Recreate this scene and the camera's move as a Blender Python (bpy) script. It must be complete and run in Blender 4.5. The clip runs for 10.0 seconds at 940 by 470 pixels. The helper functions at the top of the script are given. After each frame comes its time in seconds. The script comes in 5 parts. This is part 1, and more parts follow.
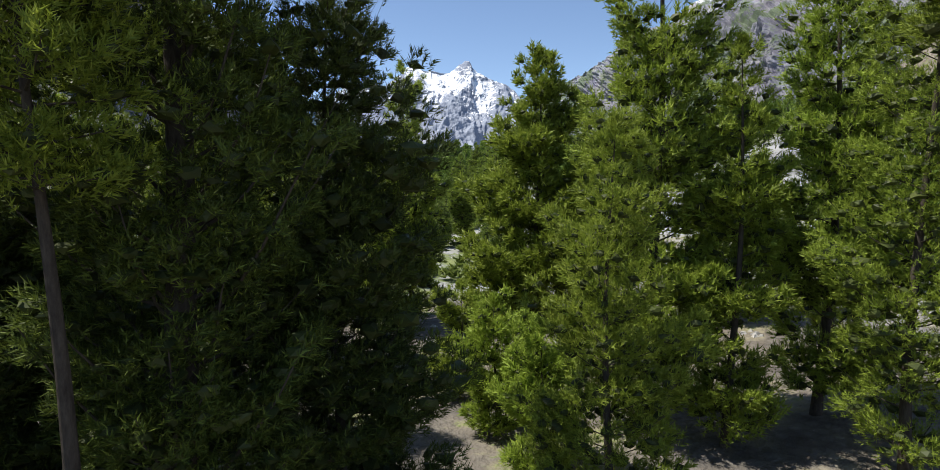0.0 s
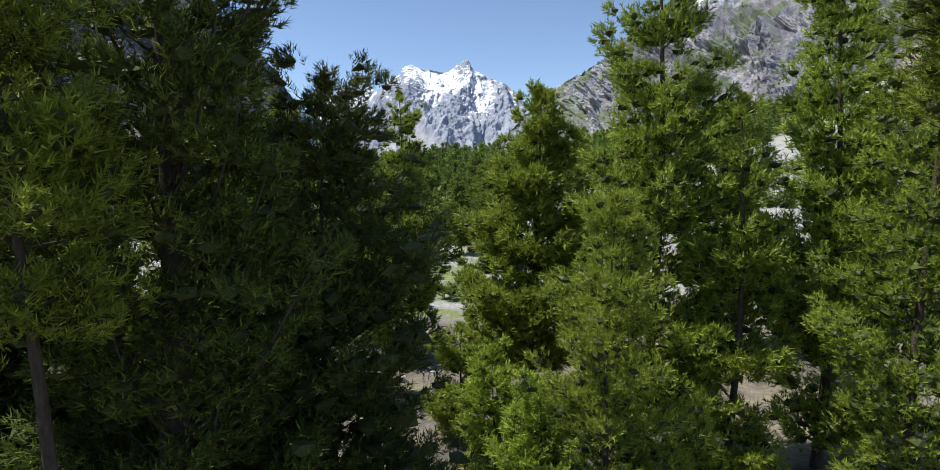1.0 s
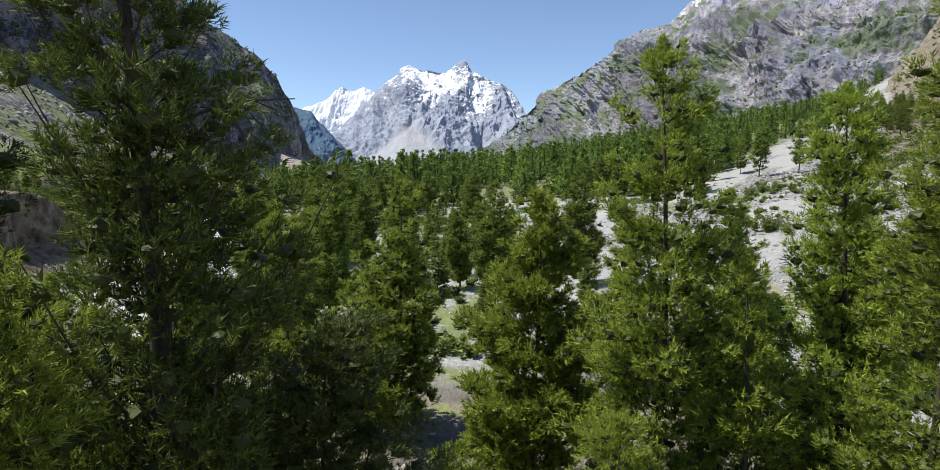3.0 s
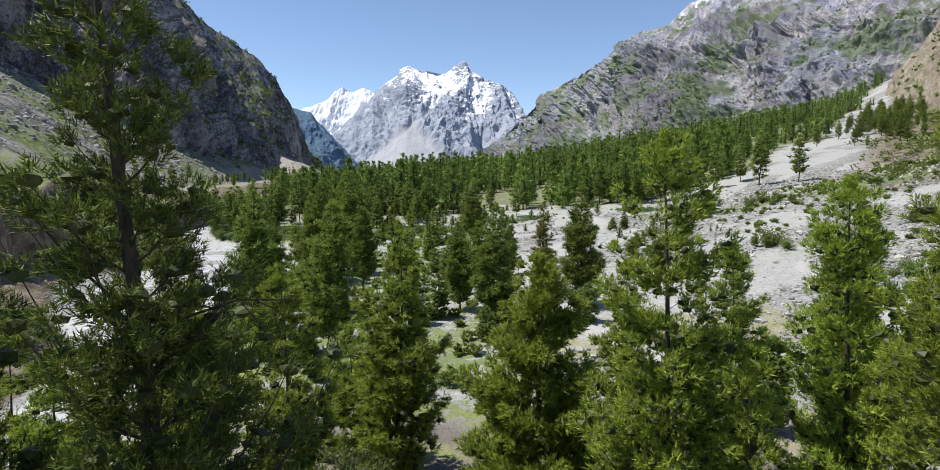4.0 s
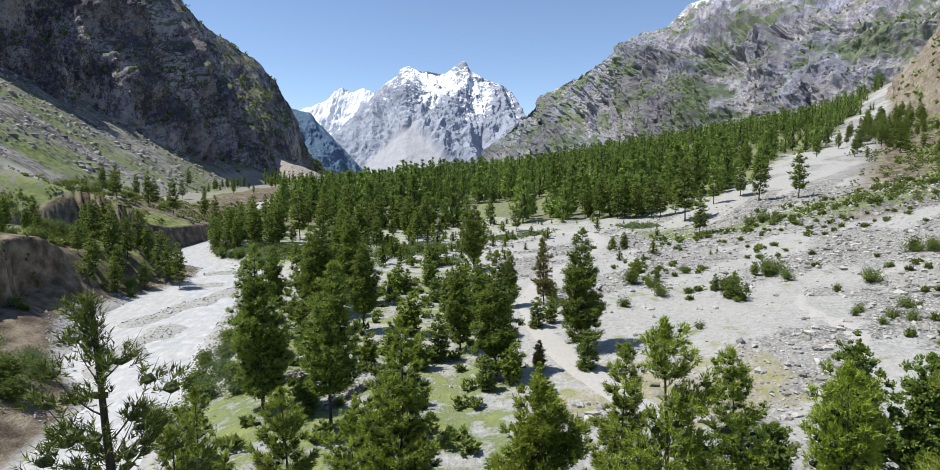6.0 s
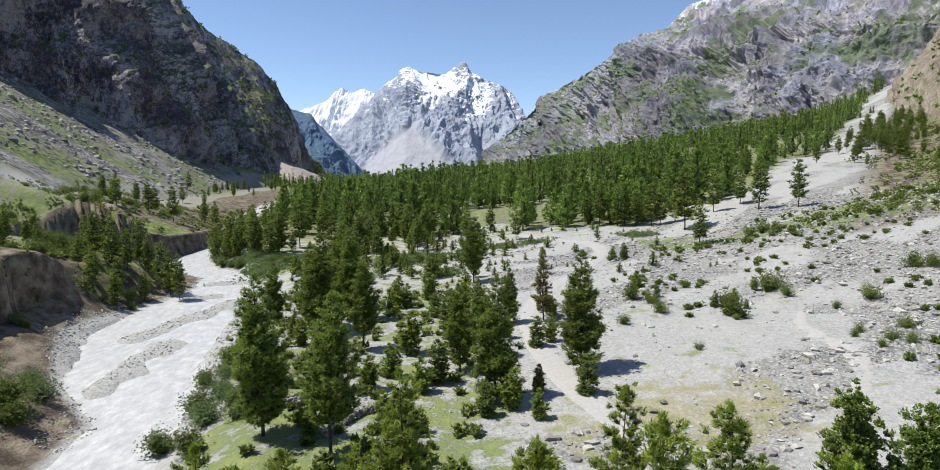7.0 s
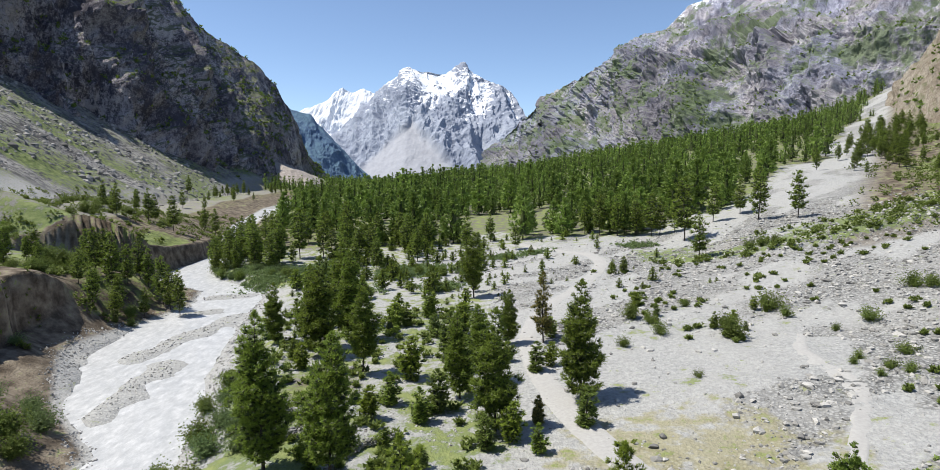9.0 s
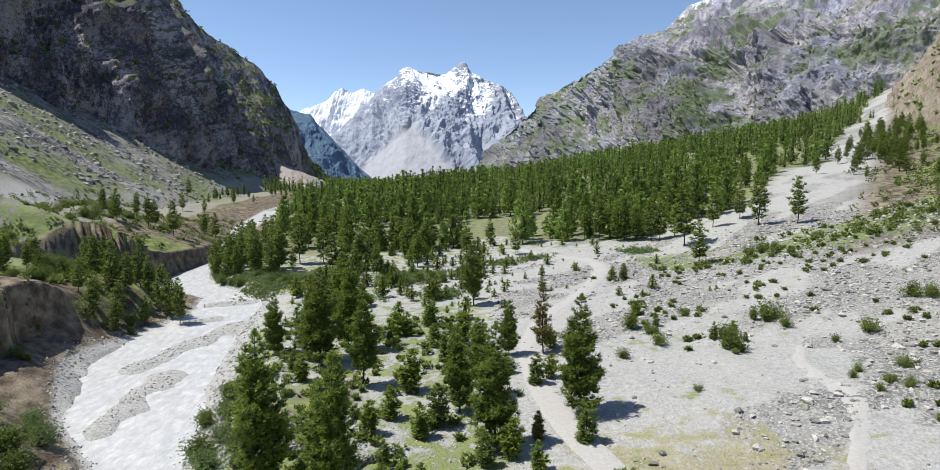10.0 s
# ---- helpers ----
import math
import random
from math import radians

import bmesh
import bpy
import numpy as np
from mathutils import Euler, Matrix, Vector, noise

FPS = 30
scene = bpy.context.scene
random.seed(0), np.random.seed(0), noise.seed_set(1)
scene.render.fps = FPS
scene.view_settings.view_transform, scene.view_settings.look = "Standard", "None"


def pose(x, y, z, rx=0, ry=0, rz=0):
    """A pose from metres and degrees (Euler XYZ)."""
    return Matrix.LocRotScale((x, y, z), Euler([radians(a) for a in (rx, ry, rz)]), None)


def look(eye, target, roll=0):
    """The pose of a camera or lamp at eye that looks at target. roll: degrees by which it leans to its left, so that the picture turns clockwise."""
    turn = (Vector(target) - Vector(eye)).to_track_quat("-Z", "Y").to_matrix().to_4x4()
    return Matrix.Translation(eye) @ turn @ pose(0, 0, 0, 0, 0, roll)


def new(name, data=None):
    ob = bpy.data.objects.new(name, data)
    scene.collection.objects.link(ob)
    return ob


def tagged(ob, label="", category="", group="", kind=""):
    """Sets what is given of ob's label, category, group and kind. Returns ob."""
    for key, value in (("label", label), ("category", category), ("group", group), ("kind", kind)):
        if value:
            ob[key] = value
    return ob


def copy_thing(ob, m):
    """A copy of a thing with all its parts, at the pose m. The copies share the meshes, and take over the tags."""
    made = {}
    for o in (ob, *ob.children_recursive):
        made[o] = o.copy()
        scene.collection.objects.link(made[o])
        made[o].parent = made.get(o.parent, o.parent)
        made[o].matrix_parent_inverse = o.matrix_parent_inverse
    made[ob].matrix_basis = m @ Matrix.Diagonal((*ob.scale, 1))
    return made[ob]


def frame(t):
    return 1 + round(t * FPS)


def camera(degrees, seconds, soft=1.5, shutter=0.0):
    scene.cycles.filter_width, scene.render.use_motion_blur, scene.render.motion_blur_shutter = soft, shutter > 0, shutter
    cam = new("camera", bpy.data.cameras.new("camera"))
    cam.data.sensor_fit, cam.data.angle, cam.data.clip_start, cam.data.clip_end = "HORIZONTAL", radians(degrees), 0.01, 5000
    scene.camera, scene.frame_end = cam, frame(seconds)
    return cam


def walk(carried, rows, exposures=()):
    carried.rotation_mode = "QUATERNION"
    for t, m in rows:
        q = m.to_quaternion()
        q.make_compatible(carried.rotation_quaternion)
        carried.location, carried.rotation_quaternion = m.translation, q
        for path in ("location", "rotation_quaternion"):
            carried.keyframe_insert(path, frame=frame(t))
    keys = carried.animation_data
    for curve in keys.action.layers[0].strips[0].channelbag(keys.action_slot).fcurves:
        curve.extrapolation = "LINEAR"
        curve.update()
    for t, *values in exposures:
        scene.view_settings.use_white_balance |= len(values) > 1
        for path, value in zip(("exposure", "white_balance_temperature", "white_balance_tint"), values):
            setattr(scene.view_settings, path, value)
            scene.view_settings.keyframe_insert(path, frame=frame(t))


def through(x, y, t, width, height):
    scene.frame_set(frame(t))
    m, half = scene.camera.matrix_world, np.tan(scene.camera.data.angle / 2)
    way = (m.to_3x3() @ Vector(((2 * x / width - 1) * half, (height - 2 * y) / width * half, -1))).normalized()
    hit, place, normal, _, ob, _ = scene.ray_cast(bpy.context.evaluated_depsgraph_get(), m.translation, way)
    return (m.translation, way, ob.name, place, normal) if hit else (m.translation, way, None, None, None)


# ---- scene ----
# the camera: a drone that climbs almost straight up behind the first pines
cam = camera(75.0, 10.0, soft=0.6)
rows = [
    (0, pose(0.000, -0.000, 4.201, 85.189, 0, 0.342)),
    (0.5, pose(-0.011, 0.121, 4.936, 85.103, 0, 0.252)),
    (1, pose(-0.000, 0.240, 5.859, 85.080, 0, 0.241)),
    (1.5, pose(-0.009, 0.432, 6.868, 85.065, 0, 0.168)),
    (2, pose(-0.036, 0.547, 7.892, 85.071, 0, 0.149)),
    (2.5, pose(-0.076, 0.661, 9.088, 85.063, 0, 0.085)),
    (4, pose(-0.149, 1.114, 12.992, 85.108, 0, 0.011)),
    (4.5, pose(-0.160, 1.209, 14.398, 85.085, 0, 0.008)),
    (5, pose(-0.178, 1.291, 15.700, 85.065, 0, 0.006)),
    (5.5, pose(-0.180, 1.362, 16.954, 85.050, 0, 0.005)),
    (7, pose(-0.155, 1.639, 21.057, 85.065, 0, 0.002)),
    (7.5, pose(-0.123, 1.649, 22.096, 85.051, 0, 0.005)),
    (8, pose(-0.115, 1.680, 22.986, 85.040, 0, 0.004)),
    (8.5, pose(-0.106, 1.747, 23.880, 85.032, 0, 0.006)),
    (9, pose(-0.117, 1.822, 24.753, 85.016, 0, 0.004)),
    (9.5, pose(-0.124, 1.847, 25.657, 85.008, 0, 0.002)),
    (10, pose(-0.116, 1.874, 26.600, 85.001, 0, -0.000)),
]
walk(cam, rows)

# ---- world, sun ----
SUN_ELEVATION, SUN_AZIMUTH = 61.0, 272.0      # degrees; azimuth clockwise from +y
world = bpy.data.worlds.new("sky")
scene.world = world
world.use_nodes = True
_n = world.node_tree.nodes
_sky = _n.new("ShaderNodeTexSky")
_sky.sky_type, _sky.sun_disc = "NISHITA", False
_sky.sun_elevation, _sky.sun_rotation = radians(SUN_ELEVATION), radians(SUN_AZIMUTH)
_sky.altitude, _sky.air_density, _sky.dust_density, _sky.ozone_density = 3200, 1.0, 2.2, 1.2
world.node_tree.links.new(_sky.outputs[0], _n["Background"].inputs[0])
_n["Background"].inputs[1].default_value = 0.135
_sun = bpy.data.lights.new("sun", "SUN")
_sun.energy, _sun.angle, _sun.color = 5.0, radians(0.53), (1.0, 0.95, 0.85)
sun = new("sun", _sun)
_a, _e = radians(SUN_AZIMUTH), radians(SUN_ELEVATION)
sun.matrix_world = look((math.sin(_a) * math.cos(_e) * 500, math.cos(_a) * math.cos(_e) * 500, math.sin(_e) * 500), (0, 0, 0))
scene.view_settings.exposure = 0.36

# ---- materials ----
def mat(name, rough=0.8):
    m = bpy.data.materials.new(name)
    m.use_nodes = True
    nt = m.node_tree
    b = nt.nodes["Principled BSDF"]
    b.inputs["Roughness"].default_value = rough
    b.inputs["Specular IOR Level"].default_value = 0.25
    return m, nt, b


def node(nt, kind, **sockets):
    n = nt.nodes.new(kind)
    for k, v in sockets.items():
        n.inputs[k.replace("_", " ")].default_value = v
    return n


def place(nt):
    return nt.nodes.new("ShaderNodeNewGeometry").outputs["Position"]


def grain(nt, where, scale, detail=4.0, rough=0.6):
    n = node(nt, "ShaderNodeTexNoise", Scale=scale, Detail=detail, Roughness=rough)
    nt.links.new(where, n.inputs["Vector"])
    return n.outputs["Fac"]


def ramp(nt, fac, *stops):
    n = nt.nodes.new("ShaderNodeValToRGB")
    while len(n.color_ramp.elements) < len(stops):
        n.color_ramp.elements.new(0.5)
    for e, (p, c) in zip(n.color_ramp.elements, stops):
        e.position = p
        e.color = (*c, 1) if isinstance(c, tuple) else (c, c, c, 1)
    nt.links.new(fac, n.inputs[0])
    return n.outputs[0]


def mix(nt, fac, a, b, how="MIX"):
    n = nt.nodes.new("ShaderNodeMix")
    n.data_type, n.blend_type = "RGBA", how
    if isinstance(fac, float):
        n.inputs[0].default_value = fac
    else:
        nt.links.new(fac, n.inputs[0])
    for sock, v in ((n.inputs[6], a), (n.inputs[7], b)):
        if isinstance(v, tuple):
            sock.default_value = (*v, 1)
        else:
            nt.links.new(v, sock)
    return n.outputs[2]


def calc(nt, op, a, b=0.0, c=None):
    n = nt.nodes.new("ShaderNodeMath")
    n.operation = op
    for sock, v in zip(n.inputs, (a, b, c)):
        if v is None:
            continue
        if isinstance(v, (int, float)):
            sock.default_value = v
        else:
            nt.links.new(v, sock)
    return n.outputs[0]


def step(nt, v, lo, hi):
    n = nt.nodes.new("ShaderNodeMapRange")
    n.interpolation_type = "SMOOTHSTEP"
    nt.links.new(v, n.inputs[0])
    n.inputs[1].default_value, n.inputs[2].default_value = lo, hi
    return n.outputs[0]


def relief(nt, b, height, strength, distance):
    n = node(nt, "ShaderNodeBump", Strength=strength, Distance=distance)
    nt.links.new(height, n.inputs["Height"])
    nt.links.new(n.outputs[0], b.inputs["Normal"])


def layer(nt, name):
    n = nt.nodes.new("ShaderNodeAttribute")
    n.attribute_name = name
    return n.outputs["Fac"]


def normal_z(nt):
    g = nt.nodes.new("ShaderNodeNewGeometry")
    s = nt.nodes.new("ShaderNodeSeparateXYZ")
    nt.links.new(g.outputs["True Normal"], s.inputs[0])
    return s.outputs["Z"]


def height_z(nt):
    s = nt.nodes.new("ShaderNodeSeparateXYZ")
    nt.links.new(place(nt), s.inputs[0])
    return s.outputs["Z"]


def pebbles(nt, where, scale):
    v = node(nt, "ShaderNodeTexVoronoi", Scale=scale, Randomness=1.0)
    nt.links.new(where, v.inputs["Vector"])
    return v.outputs["Distance"], v.outputs["Color"]


def ground_material():
    m, nt, b = mat("valley_ground", 0.95)
    p = place(nt)
    d1, c1 = pebbles(nt, p, 2.6)
    d2, c2 = pebbles(nt, p, 8.0)
    big = grain(nt, p, 0.045, 5)
    mid = grain(nt, p, 0.35, 5)
    fine = grain(nt, p, 1.5, 7, 0.8)
    gravel = ramp(nt, fine, (0.38, (0.25, 0.252, 0.25)), (0.5, (0.335, 0.338, 0.334)), (0.62, (0.43, 0.432, 0.426)))
    stones = ramp(nt, c1, (0.15, (0.16, 0.162, 0.162)), (0.45, (0.30, 0.302, 0.298)), (0.85, (0.47, 0.472, 0.466)))
    # shade in the gaps between stones, painted by distance from each cell's middle
    stones = mix(nt, 1.0, stones, ramp(nt, d1, (0.32, 1.0), (0.66, 0.45)), "MULTIPLY")
    rough_ = step(nt, calc(nt, "ADD", layer(nt, "rubble"), calc(nt, "MULTIPLY", calc(nt, "SUBTRACT", mid, 0.5), 2.0)), 0.2, 0.7)
    gravel = mix(nt, calc(nt, "MULTIPLY_ADD", rough_, 0.8, 0.05), gravel, stones)
    gravel = mix(nt, calc(nt, "MULTIPLY", step(nt, big, 0.42, 0.62), 0.45), gravel, (0.355, 0.352, 0.342))
    gravel = mix(nt, calc(nt, "MULTIPLY", step(nt, layer(nt, "rubble"), 0.1, 0.9), 0.25), gravel, mix(nt, 0.6, gravel, (0.55, 0.54, 0.52), "MULTIPLY"))
    grass = ramp(nt, mid, (0.32, (0.065, 0.098, 0.025)), (0.5, (0.13, 0.175, 0.05)), (0.68, (0.215, 0.25, 0.09)))
    dry = ramp(nt, fine, (0.3, (0.22, 0.20, 0.10)), (0.7, (0.34, 0.31, 0.18)))
    soil = ramp(nt, mid, (0.36, (0.062, 0.048, 0.035)), (0.5, (0.135, 0.11, 0.083)), (0.66, (0.25, 0.213, 0.167)))
    dirt = mix(nt, step(nt, layer(nt, "soil"), 0.2, 0.8), gravel, soil)
    tumbled = ramp(nt, calc(nt, "ADD", calc(nt, "MULTIPLY", fine, 0.3), calc(nt, "ADD", calc(nt, "MULTIPLY", mid, 0.3), calc(nt, "MULTIPLY", grain(nt, p, 0.07, 8, 0.8), 0.4))), (0.45, (0.055, 0.055, 0.058)), (0.5, (0.165, 0.162, 0.16)), (0.55, (0.32, 0.312, 0.305)))
    dirt = mix(nt, layer(nt, "scree"), dirt, tumbled)
    fac = calc(nt, "ADD", layer(nt, "dry"), calc(nt, "MULTIPLY", calc(nt, "SUBTRACT", mid, 0.5), 2.2))
    col = mix(nt, calc(nt, "MULTIPLY", step(nt, fac, 0.35, 0.75), 0.7), dirt, dry)
    fac = calc(nt, "ADD", layer(nt, "grass"), calc(nt, "MULTIPLY", calc(nt, "SUBTRACT", mid, 0.5), 3.6))
    fac = calc(nt, "ADD", fac, calc(nt, "MULTIPLY", calc(nt, "SUBTRACT", fine, 0.5), 2.6))
    col = mix(nt, calc(nt, "MULTIPLY", step(nt, fac, 0.45, 0.95), 0.9), col, grass)
    nt.links.new(col, b.inputs["Base Color"])
    h = calc(nt, "ADD", calc(nt, "MULTIPLY", d1, 0.5), calc(nt, "MULTIPLY", d2, 0.2))
    relief(nt, b, calc(nt, "ADD", h, calc(nt, "MULTIPLY", fine, 0.5)), 1.0, 0.25)
    return m


def rock_material(name, dark, mid_c, light, green, scale, green_slope=(0.62, 0.8), green_amount=1.0, snow=None, scree=None, crags=0.0, meadow=0.0, tint=None, bump=1.0, soft=0.0):
    m, nt, b = mat(name, 0.9)
    p = place(nt)
    g1 = grain(nt, p, scale, 9, 0.72)
    g2 = grain(nt, p, scale * 9, 6, 0.8)
    g3 = grain(nt, p, scale * 38, 5, 0.8)
    mp = node(nt, "ShaderNodeMapping", Scale=(1.0, 1.0, 0.35), Rotation=(0.35, 0.45, 0.0))
    nt.links.new(p, mp.inputs["Vector"])
    strata = grain(nt, mp.outputs[0], scale * 3.5, 8, 0.82)
    v = calc(nt, "ADD", calc(nt, "MULTIPLY", g1, 0.3), calc(nt, "ADD", calc(nt, "ADD", calc(nt, "MULTIPLY", strata, 0.2), calc(nt, "MULTIPLY", g3, 0.22)), calc(nt, "MULTIPLY", g2, 0.28)))
    col = ramp(nt, v, (0.455 - soft, dark), (0.5, mid_c), (0.545 + soft, light))
    if tint:
        col = mix(nt, step(nt, grain(nt, p, scale * 0.35, 5, 0.65), 0.44, 0.58), col, mix(nt, 0.75, col, tint, "MULTIPLY"))
    nz = normal_z(nt)
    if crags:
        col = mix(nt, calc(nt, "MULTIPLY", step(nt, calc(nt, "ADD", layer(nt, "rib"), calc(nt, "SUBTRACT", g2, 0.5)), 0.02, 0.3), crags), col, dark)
    if meadow:
        big = grain(nt, p, scale * 0.6, 6, 0.7)
        f = step(nt, calc(nt, "ADD", big, calc(nt, "MULTIPLY", calc(nt, "SUBTRACT", g2, 0.5), 0.35)), 0.50, 0.58)
        col = mix(nt, calc(nt, "MULTIPLY", f, meadow), col, ramp(nt, g2, (0.4, tuple(a * 0.7 for a in green)), (0.6, green)))
    if scree:
        col = mix(nt, layer(nt, "scree"), col, ramp(nt, strata, (0.35, tuple(a * 0.85 for a in scree)), (0.65, tuple(min(1, a * 1.12) for a in scree))))
    if green:
        f = calc(nt, "ADD", nz, calc(nt, "MULTIPLY", calc(nt, "SUBTRACT", g1, 0.5), 1.5))
        f = calc(nt, "ADD", f, calc(nt, "MULTIPLY", calc(nt, "SUBTRACT", g2, 0.5), 0.7))
        gcol = ramp(nt, g2, (0.3, tuple(c * 0.6 for c in green)), (0.7, green))
        col = mix(nt, calc(nt, "MULTIPLY", step(nt, f, *green_slope), green_amount), col, gcol)
    if snow:
        low, high, slope = snow
        s = calc(nt, "DIVIDE", calc(nt, "SUBTRACT", height_z(nt), low), high - low)
        if slope > 0.5:
            s = calc(nt, "MINIMUM", s, 0.64)
        s = calc(nt, "ADD", s, calc(nt, "MULTIPLY", calc(nt, "SUBTRACT", g2, 0.5), 2.6))
        s = calc(nt, "ADD", s, calc(nt, "MULTIPLY", calc(nt, "SUBTRACT", nz, slope), 0.9))
        s = calc(nt, "SUBTRACT", s, calc(nt, "MULTIPLY", layer(nt, "rib"), 1.3))
        s = calc(nt, "ADD", s, calc(nt, "MULTIPLY", calc(nt, "SUBTRACT", strata, 0.5), 3.0))
        s = calc(nt, "MULTIPLY", s, step(nt, height_z(nt), low * 0.6, low * 1.15))
        col = mix(nt, step(nt, s, 0.5, 0.62), col, (0.80, 0.82, 0.86))
    nt.links.new(col, b.inputs["Base Color"])
    relief(nt, b, v, bump, 1.5 / scale * 0.06)
    return m


def stone_material(name="field_stone", tone=1.0):
    m, nt, b = mat(name, 0.9)
    p = place(nt)
    g = nt.nodes.new("ShaderNodeNewGeometry")
    col = ramp(nt, g.outputs["Random Per Island"], (0.0, (0.20 * tone, 0.195 * tone, 0.188 * tone)), (0.5, (0.44 * tone, 0.43 * tone, 0.41 * tone)), (1.0, (0.62 * tone, 0.605 * tone, 0.58 * tone)))
    f = grain(nt, p, 4.0, 6, 0.7)
    col = mix(nt, 0.5, col, ramp(nt, f, (0.3, 0.4), (0.7, 1.0)), "MULTIPLY")
    nt.links.new(col, b.inputs["Base Color"])
    relief(nt, b, f, 0.5, 0.15)
    return m


def needle_material(name, dark, light, tip=None, through=0.35):
    m, nt, b = mat(name, 0.55)
    g = nt.nodes.new("ShaderNodeNewGeometry")
    o = nt.nodes.new("ShaderNodeObjectInfo")
    col = ramp(nt, g.outputs["Random Per Island"], (0.0, dark), (0.75, light), (1.0, tip or light))
    clump = grain(nt, place(nt), 1.1, 3)
    col = mix(nt, calc(nt, "MULTIPLY", step(nt, clump, 0.35, 0.65), 0.6), col, light)
    shade = node(nt, "ShaderNodeHueSaturation", Saturation=1.0, Fac=1.0)
    tone = calc(nt, "MULTIPLY_ADD", layer(nt, "tone"), 0.5, 0.0)
    nt.links.new(calc(nt, "ADD", calc(nt, "MULTIPLY_ADD", o.outputs["Random"], 0.3, 0.85), tone), shade.inputs["Value"])
    nt.links.new(calc(nt, "MULTIPLY_ADD", o.outputs["Random"], 0.010, 0.507), shade.inputs["Hue"])
    nt.links.new(col, shade.inputs["Color"])
    nt.links.new(shade.outputs[0], b.inputs["Base Color"])
    t = nt.nodes.new("ShaderNodeBsdfTranslucent")
    nt.links.new(shade.outputs[0], t.inputs[0])
    s = node(nt, "ShaderNodeMixShader", Fac=through)
    nt.links.new(b.outputs[0], s.inputs[1])
    nt.links.new(t.outputs[0], s.inputs[2])
    nt.links.new(s.outputs[0], nt.nodes["Material Output"].inputs[0])
    return m


def bark_material():
    m, nt, b = mat("pine_bark", 0.95)
    mp = node(nt, "ShaderNodeMapping", Scale=(1.0, 1.0, 0.25))
    nt.links.new(place(nt), mp.inputs["Vector"])
    f = grain(nt, mp.outputs[0], 14.0, 5, 0.7)
    nt.links.new(ramp(nt, f, (0.3, (0.035, 0.028, 0.023)), (0.7, (0.095, 0.08, 0.066))), b.inputs["Base Color"])
    relief(nt, b, f, 0.8, 0.03)
    return m


def water_material():
    m, nt, b = mat("silty_meltwater", 0.35)
    mp = node(nt, "ShaderNodeMapping", Scale=(1.0, 0.45, 1.0), Rotation=(0, 0, 0.3))
    nt.links.new(place(nt), mp.inputs["Vector"])
    f = grain(nt, mp.outputs[0], 0.9, 8, 0.75)
    big = grain(nt, mp.outputs[0], 0.25, 5)
    col = ramp(nt, f, (0.32, (0.33, 0.34, 0.352)), (0.5, (0.44, 0.448, 0.458)), (0.66, (0.58, 0.582, 0.592)))
    nt.links.new(col, b.inputs["Base Color"])
    relief(nt, b, calc(nt, "ADD", f, big), 0.3, 0.35)
    return m


def track_material():
    m, nt, b = mat("dusty_track", 0.95)
    p = place(nt)
    f = grain(nt, p, 2.5, 6, 0.7)
    g = grain(nt, p, 0.25, 4)
    col = ramp(nt, f, (0.25, (0.29, 0.285, 0.277)), (0.75, (0.42, 0.415, 0.405)))
    col = mix(nt, calc(nt, "MULTIPLY", step(nt, g, 0.4, 0.65), 0.4), col, (0.33, 0.323, 0.314))
    nt.links.new(col, b.inputs["Base Color"])
    relief(nt, b, f, 0.4, 0.08)
    return m


GROUND = ground_material()
STONE = stone_material(tone=0.86)
SCREE = rock_material("pale_scree", (0.24, 0.215, 0.205), (0.33, 0.298, 0.28), (0.43, 0.395, 0.37), (0.13, 0.15, 0.07), 0.03, (0.9, 1.1), 0.5)
STONE_WALL = stone_material("wall_stone", 0.72)
STONE_DARK = stone_material("talus_stone", 0.68)
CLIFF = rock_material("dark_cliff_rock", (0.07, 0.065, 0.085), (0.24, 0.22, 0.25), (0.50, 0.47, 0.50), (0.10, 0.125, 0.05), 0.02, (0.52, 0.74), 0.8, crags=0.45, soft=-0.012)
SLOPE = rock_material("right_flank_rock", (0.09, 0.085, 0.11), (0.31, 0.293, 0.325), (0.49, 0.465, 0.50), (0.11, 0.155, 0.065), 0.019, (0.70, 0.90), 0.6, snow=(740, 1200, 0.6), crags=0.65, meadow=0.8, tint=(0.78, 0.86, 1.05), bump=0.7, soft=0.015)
SPUR = rock_material("near_spur_soil", (0.14, 0.115, 0.085), (0.23, 0.195, 0.15), (0.33, 0.295, 0.245), (0.10, 0.115, 0.045), 0.03, (0.75, 0.95), 0.7)
# the ridge's blue is aerial haze painted as rock colour
BLUE = rock_material("far_ridge_rock_haze", (0.065, 0.115, 0.20), (0.10, 0.165, 0.27), (0.14, 0.215, 0.33), (0.085, 0.165, 0.21), 0.006, (0.6, 0.9), 0.6, bump=0.4)
# distance haze is put into this rock's colour: pale, bluish, low in contrast
PEAK = rock_material("high_peak_rock_haze", (0.20, 0.225, 0.29), (0.26, 0.29, 0.36), (0.32, 0.35, 0.415), None, 0.0045, snow=(390, 800, 0.55), scree=(0.32, 0.33, 0.365), bump=0.15)
SNOWY = rock_material("snow_peak_rock", (0.2, 0.2, 0.22), (0.28, 0.28, 0.3), (0.38, 0.38, 0.4), None, 0.005, snow=(200, 460, 0.3), bump=0.4)
BARK = bark_material()
NEEDLE = needle_material("pine_needles", (0.12, 0.155, 0.02), (0.30, 0.36, 0.048), (0.42, 0.455, 0.085), 0.4)
NEEDLE_DARK = needle_material("dense_conifer_needles", (0.085, 0.118, 0.021), (0.235, 0.295, 0.046), (0.36, 0.41, 0.08), 0.36)
